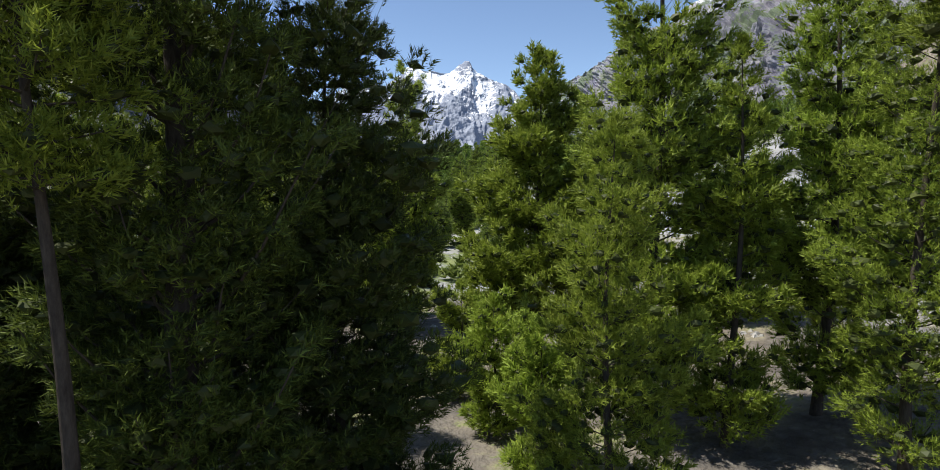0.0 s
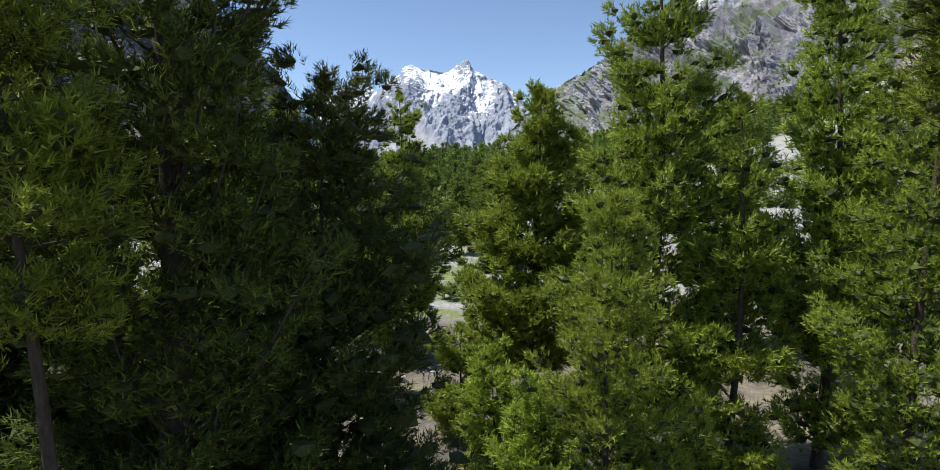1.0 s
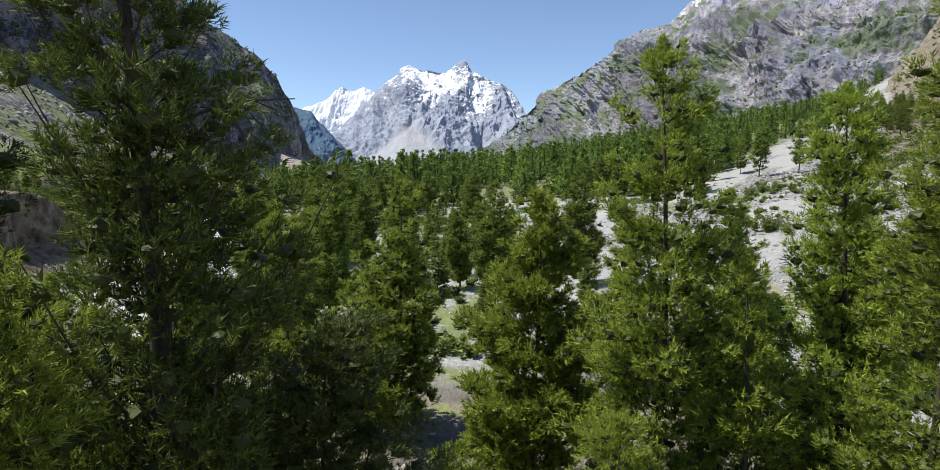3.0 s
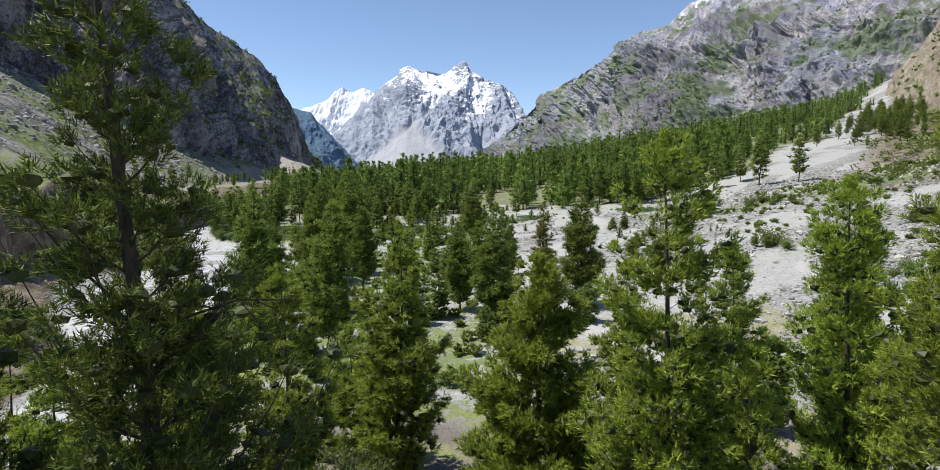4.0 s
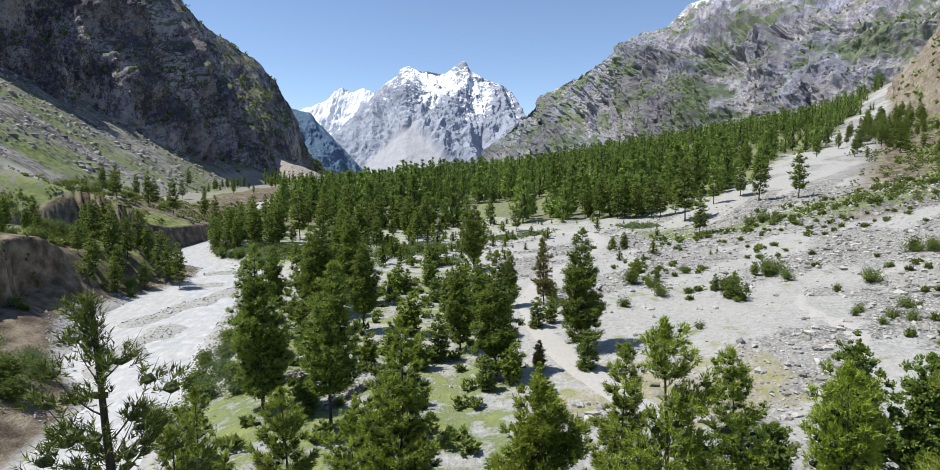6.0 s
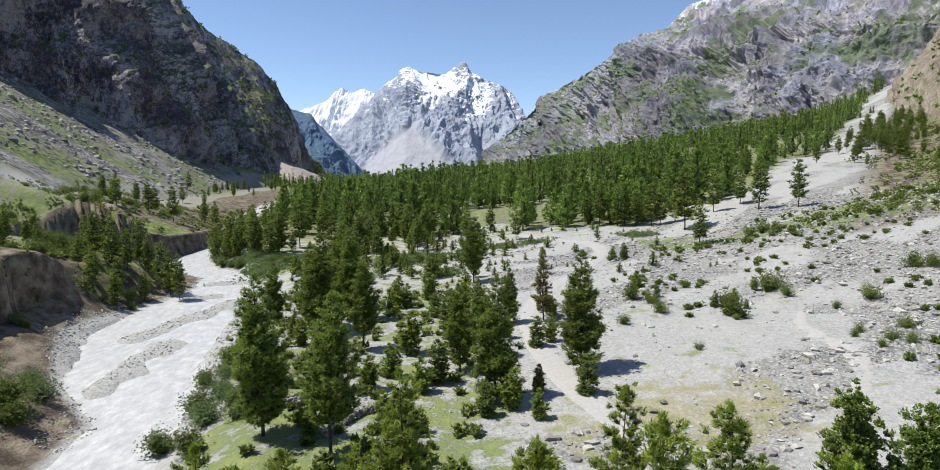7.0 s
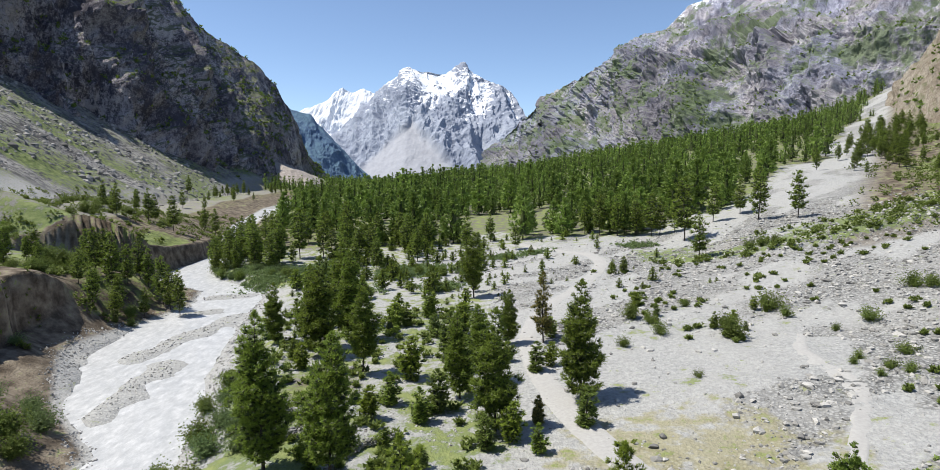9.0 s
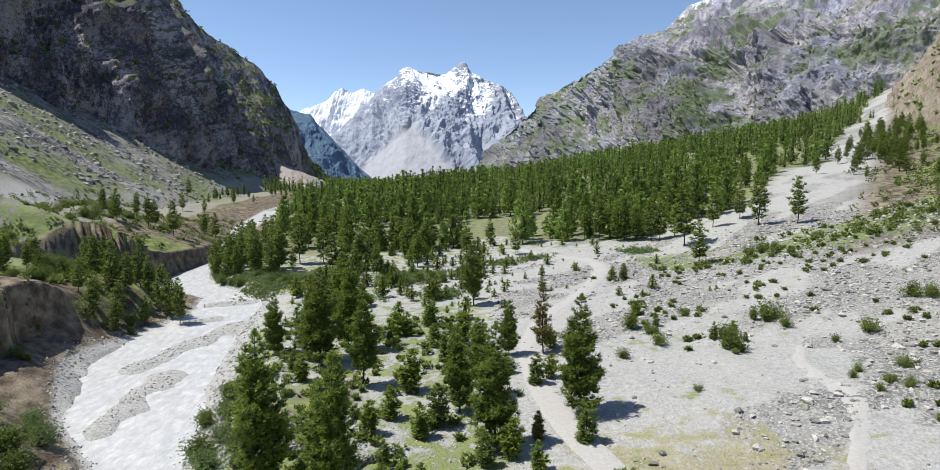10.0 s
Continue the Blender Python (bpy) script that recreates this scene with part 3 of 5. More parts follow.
tagged(ribbon("track", TRACK_Y, TRACK_X, TRACK_W, None, TRACK, 9, 0.10, 0.25, 0.12), "pale dusty vehicle track over the gravel", "track", kind="structure")
tagged(ribbon("side_track", SIDE_Y, SIDE_X, SIDE_W, None, TRACK, 11, 0.05, 0.2, 0.34), "faint sandy wash track over the gravel", "track", kind="structure")

flank, flank_up = loft("mountain_right", (
    ((15, 2550, 0), (177, 1850, 40), (270, 1400, 60), (340, 1130, 70), (425, 930, 80), (470, 780, 85), (500, 650, 85), (520, 450, 60)),
    ((30, 2620, 72), (190, 1930, 112), (285, 1480, 120), (355, 1200, 128), (446, 1000, 138), (490, 840, 138), (545, 720, 150), (620, 520, 150)),
    ((42, 2702, 107), (225, 2100, 180), (318, 1650, 205), (400, 1330, 235), (490, 1100, 240), (540, 910, 245), (620, 780, 260), (760, 600, 280)),
    ((57, 2802, 131), (213, 2302, 284), (311, 1952, 342), (383, 1762, 374), (459, 1742, 427), (590, 1747, 440), (860, 1650, 588), (1274, 1400, 880)),
    ((300, 2900, 0), (600, 2700, 0), (800, 2500, 0), (1000, 2300, 0), (1200, 2200, 0), (1400, 2000, 0), (1700, 1800, 0), (2100, 1500, 0)),
), 470, 300, SLOPE, ((330, 50), (120, 34), (42, 14.5), (16, 5.5), (7, 1.6)), "broad grey-brown mountain flank with grassy ledges and crags", 3.0, ridge=0.75)
loft("mountain_right_far", (
    ((600, 2500, 200), (900, 2450, 200), (1100, 2400, 200), (1400, 2300, 200)),
    ((821, 2902, 660), (1027, 2952, 872), (1160, 2900, 910), (1394, 2702, 930)),
    ((1000, 3300, 100), (1300, 3300, 100), (1500, 3200, 100), (1800, 3000, 100)),
), 110, 80, SLOPE, ((220, 22), (80, 16), (30, 6)), "snow-streaked rock crest behind the flank", 9.0, ridge=0.5)
spur, spur_up = loft("spur_right", (
    ((440, 660, 60), (350, 502, 40), (305, 402, 20), (260, 302, 5)),
    ((430, 645, 92), (350, 505, 71), (312, 408, 50), (290, 315, 32)),
    ((446, 662, 116), (440, 622, 143), (460, 602, 178), (520, 500, 260)),
    ((600, 700, 60), (640, 640, 100), (680, 600, 120), (720, 500, 150)),
), 130, 90, SPUR, ((70, 6), (22, 2.5), (8, 0.8)), "near brown scree spur with sparse shrubs", 21.0)
cliff, cliff_up = loft("cliff_left", (
    ((-415, 400, 60), (-380, 510, 50), (-335, 550, 30), (-282, 592, 10), (-272, 670, 10), (-257, 750, 5), (-232, 830, 5), (-238, 905, 5), (-261, 1050, 10), (-292, 1250, 10)),
    ((-434, 422, 131), (-396, 527, 114), (-354, 562, 85), (-301, 602, 46), (-292, 680, 60), (-277, 760, 30), (-250, 836, 22), (-252, 905, 26), (-271, 1050, 30), (-298, 1252, 30)),
    ((-520, 440, 270), (-450, 540, 225), (-405, 590, 185), (-352, 615, 132), (-335, 715, 150), (-321, 790, 120), (-282, 850, 105), (-252, 915, 76), (-278, 1000, 48), (-287, 1150, 40)),
    ((-640, 480, 450), (-560, 580, 410), (-520, 640, 385), (-440, 700, 335), (-402, 790, 305), (-377, 868, 246), (-339, 925, 216), (-295, 945, 174), (-264, 960, 104), (-302, 1110, 60)),
    ((-900, 700, 200), (-850, 800, 200), (-800, 900, 150), (-750, 1000, 100), (-700, 1100, 100), (-655, 1150, 50), (-614, 1200, 20), (-576, 1250, 0), (-536, 1350, 0), (-492, 1450, 0)),
), 400, 270, CLIFF, ((210, 46), (80, 34), (30, 14.5), (11, 5.4), (5, 1.6)), "steep dark rock cliff with shrubs on its ledges", 5.0, ridge=0.75,
    fan=lambda x, y, z: 0.8 * smooth(700, 860, y))
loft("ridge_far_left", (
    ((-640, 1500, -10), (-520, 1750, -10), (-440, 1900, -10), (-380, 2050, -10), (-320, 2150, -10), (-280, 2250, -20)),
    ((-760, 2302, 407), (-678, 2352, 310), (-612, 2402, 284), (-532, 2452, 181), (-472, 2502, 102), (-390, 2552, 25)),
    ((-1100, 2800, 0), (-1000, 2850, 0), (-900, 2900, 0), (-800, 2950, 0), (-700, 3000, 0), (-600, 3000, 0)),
), 130, 90, BLUE, ((260, 18), (90, 12), (30, 5)), "blue-green far ridge with haze in its rock colour", 13.0, ridge=0.5)
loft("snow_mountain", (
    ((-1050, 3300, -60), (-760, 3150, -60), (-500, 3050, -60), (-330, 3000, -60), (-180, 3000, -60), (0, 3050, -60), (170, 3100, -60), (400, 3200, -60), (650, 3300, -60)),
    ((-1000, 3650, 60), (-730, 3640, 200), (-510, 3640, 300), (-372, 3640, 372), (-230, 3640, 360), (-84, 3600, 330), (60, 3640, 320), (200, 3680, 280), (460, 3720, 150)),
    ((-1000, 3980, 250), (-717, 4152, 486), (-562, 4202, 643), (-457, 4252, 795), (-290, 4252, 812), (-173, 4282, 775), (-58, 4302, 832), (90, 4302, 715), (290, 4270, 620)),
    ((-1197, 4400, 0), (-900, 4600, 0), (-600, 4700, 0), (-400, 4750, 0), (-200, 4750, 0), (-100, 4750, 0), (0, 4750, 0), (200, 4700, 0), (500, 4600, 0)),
), 300, 220, PEAK, ((420, 85), (150, 46), (58, 17), (24, 6)), "snow-capped grey mountain, haze in its rock colour, with a pale scree fan", 31.0, ridge=0.667, rough=0.6, calm_ridge=0.55,
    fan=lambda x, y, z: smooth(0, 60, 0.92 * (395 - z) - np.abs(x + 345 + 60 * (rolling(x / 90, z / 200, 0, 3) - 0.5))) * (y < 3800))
loft("snow_mountain_behind", (
    ((-1500, 4250, 30), (-1200, 4250, 30), (-950, 4250, 30), (-700, 4250, 30), (-352, 4250, 30)),
    ((-1532, 4600, 415), (-1252, 4630, 560), (-1080, 4650, 640), (-954, 4660, 755), (-880, 4660, 705), (-800, 4660, 730), (-706, 4660, 692), (-560, 4630, 560), (-375, 4560, 349)),
    ((-1600, 4850, 0), (-1200, 4850, 0), (-900, 4850, 0), (-700, 4850, 0), (-400, 4850, 0)),
), 150, 100, SNOWY, ((300, 34), (110, 26), (40, 13)), "white snow-covered peak behind the mountain", 41.0, ridge=0.5)

loft("scree_slope", (
    ((-262, 765, 6), (-192, 755, 9), (-160, 810, 10), (-156, 900, 12)),
    ((-266, 790, 22), (-212, 790, 33), (-198, 825, 26), (-198, 905, 20)),
    ((-278, 815, 38), (-266, 828, 56), (-250, 855, 46), (-240, 910, 34)),
    ((-345, 850, 40), (-345, 870, 45), (-345, 890, 45), (-345, 930, 40)),
), 70, 60, SCREE, ((40, 2.0), (14, 0.8), (6, 0.3)), "pale pinkish scree slope below the cliff", 51.0)


# ---- trees and shrubs ----
def tufts_mesh(name, centres, axes, count, length, width, spread, rng, material, sizes=None, climb=0.3):
    """Tufts of narrow blades that fan out from each centre round its axis."""
    n = len(centres)
    C, A = np.repeat(centres, count, 0), np.repeat(axes, count, 0)
    O = A / (np.linalg.norm(A, axis=1, keepdims=True) + 1e-9) + 0.3 * rng.normal(size=(n * count, 3))
    O /= np.linalg.norm(O, axis=1, keepdims=True) + 1e-9
    D = rng.normal(size=O.shape)
    D -= O * (D * O).sum(1, keepdims=True)
    D /= np.linalg.norm(D, axis=1, keepdims=True) + 1e-9
    D = D + spread * O + np.array([0, 0, climb])
    D /= np.linalg.norm(D, axis=1, keepdims=True) + 1e-9
    S = np.cross(D, O)
    S /= np.linalg.norm(S, axis=1, keepdims=True) + 1e-9
    L = length * rng.uniform(0.65, 1.2, (len(D), 1))
    W = width * rng.uniform(0.7, 1.3, (len(D), 1)) * 0.5
    if sizes is not None:
        k = np.repeat(sizes, count)[:, None]
        L, W = L * k, W * (0.3 + 0.7 * k)
    base = C - D * L * 0.15
    V = np.stack([base + D * L * 0.1 + S * W, base + D * L, base + D * L * 0.3 - S * W], 1).reshape(-1, 3)
    Fq = np.arange(len(D) * 3).reshape(-1, 3)
    return mesh_of(name, V, Fq, material, soft=False)


def tubes_mesh(name, paths, radii, sides, material):
    """Round tapering limbs; each path is an array of points with a radius each."""
    V, Fs, o = [], [], 0
    ang = np.linspace(0, 2 * math.pi, sides, endpoint=False)
    for P, R in zip(paths, radii):
        T = np.gradient(P, axis=0)
        T /= np.linalg.norm(T, axis=1, keepdims=True) + 1e-9
        up = np.where(np.abs(T[:, 2:]) > 0.9, [[1.0, 0, 0]], [[0, 0, 1.0]])
        a = np.cross(T, up)
        a /= np.linalg.norm(a, axis=1, keepdims=True) + 1e-9
        b = np.cross(T, a)
        ring = P[:, None] + R[:, None, None] * (np.cos(ang)[None, :, None] * a[:, None] + np.sin(ang)[None, :, None] * b[:, None])
        V.append(ring.reshape(-1, 3))
        i = np.arange(len(P) - 1)[:, None] * sides
        j = np.arange(sides)[None, :]
        k = (j + 1) % sides
        Fs.append(np.stack([i + j, i + k, i + sides + k, i + sides + j], -1).reshape(-1, 4) + o)
        o += len(P) * sides
    return mesh_of(name, np.concatenate(V), np.concatenate(Fs), material)


def blades_of(C, N, A, shoots, blades, clump, length, width, rng, sizes, flat=0.85, upward=0.5):
    """Corners of the needles of many clumps: each clump carries shoots, each shoot a brush of needles.
    C, N, A: the clumps' centres, the way that each faces, the way its shoots grow."""
    unit = lambda v: v / (np.linalg.norm(v, axis=-1, keepdims=True) + 1e-9)
    n = len(C)
    k = n * shoots
    c, g, ax, sz = (np.repeat(v, shoots, 0) for v in (C, N, A, sizes))
    d = unit(rng.normal(size=(k, 3)) + 0.55 * g + 0.25 * ax)
    base = c + d * (clump * sz * rng.uniform(0.5, 1.0, k))[:, None] * np.array([1, 1, flat])
    grow = unit(0.8 * ax + 0.65 * d + np.array([0, 0, upward]) + 0.2 * rng.normal(size=(k, 3)))
    base, grow, d, sz = (np.repeat(v, blades, 0) for v in (base, grow, d, sz))
    m = k * blades
    side = rng.normal(size=(m, 3))
    side = unit(side - grow * (side * grow).sum(1, keepdims=True))
    D = unit(grow * rng.uniform(0.55, 1.25, (m, 1)) + 0.75 * side)
    face = unit(1.0 * d + 0.35 * side + np.array([0, 0, 0.35]) + 0.22 * rng.normal(size=(m, 3)))
    S = unit(np.cross(D, face))
    L = (length * rng.uniform(0.6, 1.2, m) * (0.45 + 0.55 * sz))[:, None]
    W = (width * rng.uniform(0.7, 1.3, m) * (0.5 + 0.5 * sz))[:, None] * 0.5
    o = base + grow * L * rng.uniform(-0.7, 0.5, (m, 1))
    return np.stack([o + S * W, o + D * L, o - S * W + D * L * 0.12], 1).reshape(-1, 3)


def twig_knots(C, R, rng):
    """The tangle of twigs and old needles in the middle of each clump: a ragged flattened lump. Its dark colour stands
    for the shade inside the crown.
    """
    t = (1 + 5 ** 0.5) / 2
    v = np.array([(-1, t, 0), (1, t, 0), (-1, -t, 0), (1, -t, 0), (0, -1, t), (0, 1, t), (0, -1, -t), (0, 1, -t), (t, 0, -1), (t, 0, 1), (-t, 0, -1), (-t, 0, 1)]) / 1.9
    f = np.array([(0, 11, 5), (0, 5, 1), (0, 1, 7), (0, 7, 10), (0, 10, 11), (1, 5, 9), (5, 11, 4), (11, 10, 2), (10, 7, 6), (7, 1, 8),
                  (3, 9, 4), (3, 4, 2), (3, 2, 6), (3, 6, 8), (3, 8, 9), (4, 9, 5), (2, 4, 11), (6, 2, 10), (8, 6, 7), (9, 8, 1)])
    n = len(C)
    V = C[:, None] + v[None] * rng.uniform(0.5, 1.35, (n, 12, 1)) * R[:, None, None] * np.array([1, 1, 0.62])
    return mesh_of("inner_foliage", V.reshape(-1, 3), (f[None] + np.arange(n)[:, None, None] * 12).reshape(-1, 3), INNER_SHADE, soft=False)


def boughs(h, r, rng, bend, whorls, per, clear, shape, rise, gaps, clump, spacing, inner, fan=0.42, taper=0.5, thin=0.9):
    """Branch lines of a pine and the clumps of needles that they carry."""
    paths, thick, C, N, A, Z = [], [], [], [], [], []
    q = np.linspace(0, 1, 6)
    for i in range(whorls):
        f = clear + (1 - clear) * max(0.0, (i + rng.uniform(-0.35, 0.35)) / whorls) ** 0.9
        f = min(max(f, clear), 0.975)
        g = (f - clear) / (1 - clear)
        n = max(3, int(round(per * (0.65 + 0.45 * (1 - g)) + rng.uniform(-1, 1))))
        a0 = rng.uniform(0, 6.28)
        bias, lop = rng.uniform(0, 6.28), rng.uniform(0, 0.3)
        level = f
        for j in range(n):
            f = min(max(level + rng.uniform(-0.5, 0.5) * (1 - clear) / whorls, clear), 0.975)
            g = (f - clear) / (1 - clear)
            bare = gaps * (0.6 + thin * g)
            if rng.random() < bare * 0.6:
                continue
            full = (1 - g) ** shape * min(1.0, 0.6 + 2.0 * g)
            a = a0 + 6.28 * j / n + rng.uniform(-0.4, 0.4)
            reach = r * full * rng.uniform(0.72 - bare * 0.6, 1.12) * (1 + lop * math.cos(a - bias)) + 0.06 * r
            z = f * h + rise * reach * (0.25 * q + 0.75 * q ** 2.2) * rng.uniform(0.6, 1.3) + g * reach * 0.6 * q
            b0 = bend(np.array([f * h]))[0]
            ca, sa = math.cos(a), math.sin(a)
            wig = np.cumsum(rng.normal(0, 0.03 * reach, 6)) * q
            B = np.stack([b0[0] + ca * reach * q - sa * wig, b0[1] + sa * reach * q + ca * wig, z], 1)
            paths.append(B)
            thick.append(0.16 * (1 - 0.5 * g) * min(1, reach / r + 0.25) * (1 - 0.85 * q))
            small = taper + (1 - taper) * min(1.0, 2.0 * (1 - g))
            step_ = clump * small * spacing
            s0 = inner * (1 - 0.5 * g)
            k = max(1, int(round(reach * (1 - s0) / step_)))
            for s in s0 + (1 - s0) * (np.arange(k) + rng.uniform(0.3, 0.9, k)) / k:
                half = fan * reach * math.sin(math.pi * min(1, 0.15 + 0.8 * s)) * (1 - 0.35 * g)
                w = int(half / step_ + rng.random() * 0.7)
                p = np.array([np.interp(s, q, B[:, e]) for e in range(3)])
                for t in range(-w, w + 1):
                    if t and rng.random() < bare:
                        continue
                    u = t * step_ * rng.uniform(0.8, 1.15)
                    C.append((p[0] - sa * u - ca * abs(u) * 0.35, p[1] + ca * u - sa * abs(u) * 0.35, p[2] + abs(u) * 0.18 + rng.normal(0, 0.16) * clump))
                    sg = (t > 0) - (t < 0)
                    A.append((ca - 0.6 * sa * sg, sa + 0.6 * ca * sg, 0.35 + 0.5 * g))
                    N.append((ca * 0.7, sa * 0.7, 0.75))
                    Z.append(small * rng.uniform(0.75, 1.15))
    top = bend(np.array([h]))[0]
    for e in range(7):
        C.append((top[0] + rng.normal(0, 0.1) * clump, top[1] + rng.normal(0, 0.1) * clump, h * (1 - 0.006 * e)))
        A.append((0, 0, 1.0))
        N.append((0, 0, 1.0))
        Z.append(0.3 + 0.06 * e)
    return paths, thick, np.array(C), np.array(N), np.array(A), np.array(Z)


def pine(h, r, seed, label, name="pine_tree", whorls=20, per=7, clear=0.08, shape=0.7, rise=0.55, lean=0.0, gaps=0.15, clump=0.35, spacing=1.0, inner=0.25, fan=0.42, taper=0.5,
         shoots=5, blades=18, length=0.2, width=0.02, sides=8, needles=None, limbs=True, core=0, group="", sway=0.012, thin=0.9, girth=1.0):
    """A pine h metres tall: whorls of boughs with upturned tips, each a fan of needle clumps; its foot at the origin."""
    rng = np.random.default_rng(seed)
    tree = new(name)
    tagged(tree, label, "tree", group)
    zt = np.linspace(-0.6, h, 14)
    ph = rng.uniform(0, 6.28)
    bend = lambda z: np.stack([lean * z + sway * h * np.sin(z / h * 5 + ph), sway * h * np.cos(z / h * 4 + ph) * np.ones_like(z)], -1)
    r0 = (0.0095 * h + 0.02) * girth
    P = np.concatenate([bend(zt), zt[:, None]], 1)
    part("trunk", tubes_mesh("trunk", [P], [r0 * (1 - 0.93 * np.clip(zt / h, 0, 1)) * np.where(zt < 0.3, 1.3, 1)], sides, BARK), tree)
    paths, thick, C, N, A, Z = boughs(h, r, rng, bend, whorls, per, clear, shape, rise, gaps, clump, spacing, inner, fan, taper, thin)
    if limbs:
        tagged(part("limbwork", tubes_mesh("limbwork", paths, [r0 * t for t in thick], max(3, sides - 4), BARK), tree), kind="stuff")
    V = blades_of(C, N, A, shoots, blades, clump, length, width, rng, Z)
    part("crown", mesh_of("crown", V, np.arange(len(V)).reshape(-1, 3), needles or NEEDLE, soft=False), tree)
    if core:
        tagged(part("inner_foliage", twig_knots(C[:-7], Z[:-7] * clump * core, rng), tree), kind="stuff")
    return tree


def broadleaf(h, r, seed, label, name="bush", category="shrub", count=260, leaf=0.16, material=None, stems=7, group=""):
    """A many-stemmed shrub or young willow: stems from one foot and leaves in loose clumps."""
    rng = np.random.default_rng(seed)
    bush = new(name)
    tagged(bush, label, category, group)
    paths, radii, C, A = [], [], [], []
    for i in range(stems):
        a, tilt = rng.uniform(0, 6.28), rng.uniform(0.1, 0.95)
        q = np.linspace(0, 1, 5)
        L = h * rng.uniform(0.65, 1.0)
        out = r * tilt * q ** 1.3
        B = np.stack([math.cos(a) * out, math.sin(a) * out, L * (1 - 0.35 * tilt) * q - 0.1], 1)
        B[:, :2] += rng.normal(0, 0.05 * r, (5, 2)) * q[:, None]
        paths.append(B)
        radii.append((0.012 * h + 0.008) * (1 - 0.8 * q))
        m = count // stems
        s = rng.uniform(0.25, 1.0, m)
        c = np.stack([np.interp(s, q, B[:, k]) for k in range(3)], 1) + rng.normal(0, 0.16 * r, (m, 3)) * (0.5 + s[:, None])
        c[:, 2] = np.abs(c[:, 2])
        C.append(c)
        ax = np.stack([np.full(m, math.cos(a)) * 0.6, np.full(m, math.sin(a)) * 0.6, np.full(m, 0.8)], 1)
        A.append(ax)
    tagged(part("stemwork", tubes_mesh("stemwork", paths, radii, 4, BARK), bush), kind="stuff")
    part("foliage", tufts_mesh("foliage", np.concatenate(C), np.concatenate(A), 6, leaf * 1.5, leaf * 0.75, 0.6, rng, material or SHRUB), bush)
    return bush


def stand(thing, x, y, turn=0.0, size=1.0, top=None, wide=None):
    """Sets a thing down on the ground."""
    w = wide or size
    thing.matrix_basis = pose(x, y, ground_z(x, y) - 0.05, 0, 0, turn) @ Matrix.Diagonal((w, w, size, 1))
    return thing


def again(thing, x, y, turn, size, wide=None):
    w = wide or size
    c = copy_thing(thing, pose(x, y, ground_z(x, y) - 0.05, 0, 0, turn))
    c.scale = (w, w, size)
    return c


# the pines that the camera climbs past, with two unseen pines that shade them
NEAR = "tall pine with long needles and inner twigs darkened as in shade"
FIRST = (
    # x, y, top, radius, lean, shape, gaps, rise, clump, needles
    (-4.75, 9.3, 16.9, 3.05, 0.0, 0.72, 0.15, 0.9, 0.38, "SHADED"), (-5.2, 7.3, 9.5, 1.75, 0.0, 0.4, 0.34, 0.15, 0.32, "SUN"), (-2.65, 11.6, 7.8, 2.5, 0.0, 0.4, 0.08, 0.6, 0.42, "SHADED"),
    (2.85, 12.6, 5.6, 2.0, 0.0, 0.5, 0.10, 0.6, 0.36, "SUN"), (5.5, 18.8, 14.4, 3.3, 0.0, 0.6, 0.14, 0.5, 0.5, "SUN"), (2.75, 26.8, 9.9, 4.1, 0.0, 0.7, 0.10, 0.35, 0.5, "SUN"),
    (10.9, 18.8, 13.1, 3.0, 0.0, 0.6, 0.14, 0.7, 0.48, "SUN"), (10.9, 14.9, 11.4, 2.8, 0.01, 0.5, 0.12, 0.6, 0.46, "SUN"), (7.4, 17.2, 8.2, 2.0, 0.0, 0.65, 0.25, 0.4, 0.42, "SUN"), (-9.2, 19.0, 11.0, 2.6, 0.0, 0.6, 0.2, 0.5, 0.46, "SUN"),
    # the last two are unseen pines, added left of the view to cast shade
    (10.6, 12.8, 17.6, 2.3, 0.0, 0.5, 0.2, 0.3, 0.42, "SUN"), (-7.6, 12.0, 3.6, 2.2, 0.0, 0.5, 0.1, 0.5, 0.36, "SHADED"), (0.7, 19.5, 0.6, 1.7, 0.0, 0.5, 0.1, 0.6, 0.36, "SUN"), (1.9, 16.4, 0.4, 1.5, 0.0, 0.5, 0.1, 0.6, 0.34, "SUN"), (-0.5, 23.5, 0.4, 1.6, 0.0, 0.5, 0.1, 0.6, 0.36, "SUN"), (-9.8, 5.4, 11.0, 2.7, 0.0, 0.5, 0.05, 0.5, 0.44, "SHADED"), (-9.9, 10.9, 17.0, 3.0, 0.0, 0.5, 0.05, 0.5, 0.44, "SHADED"),
)
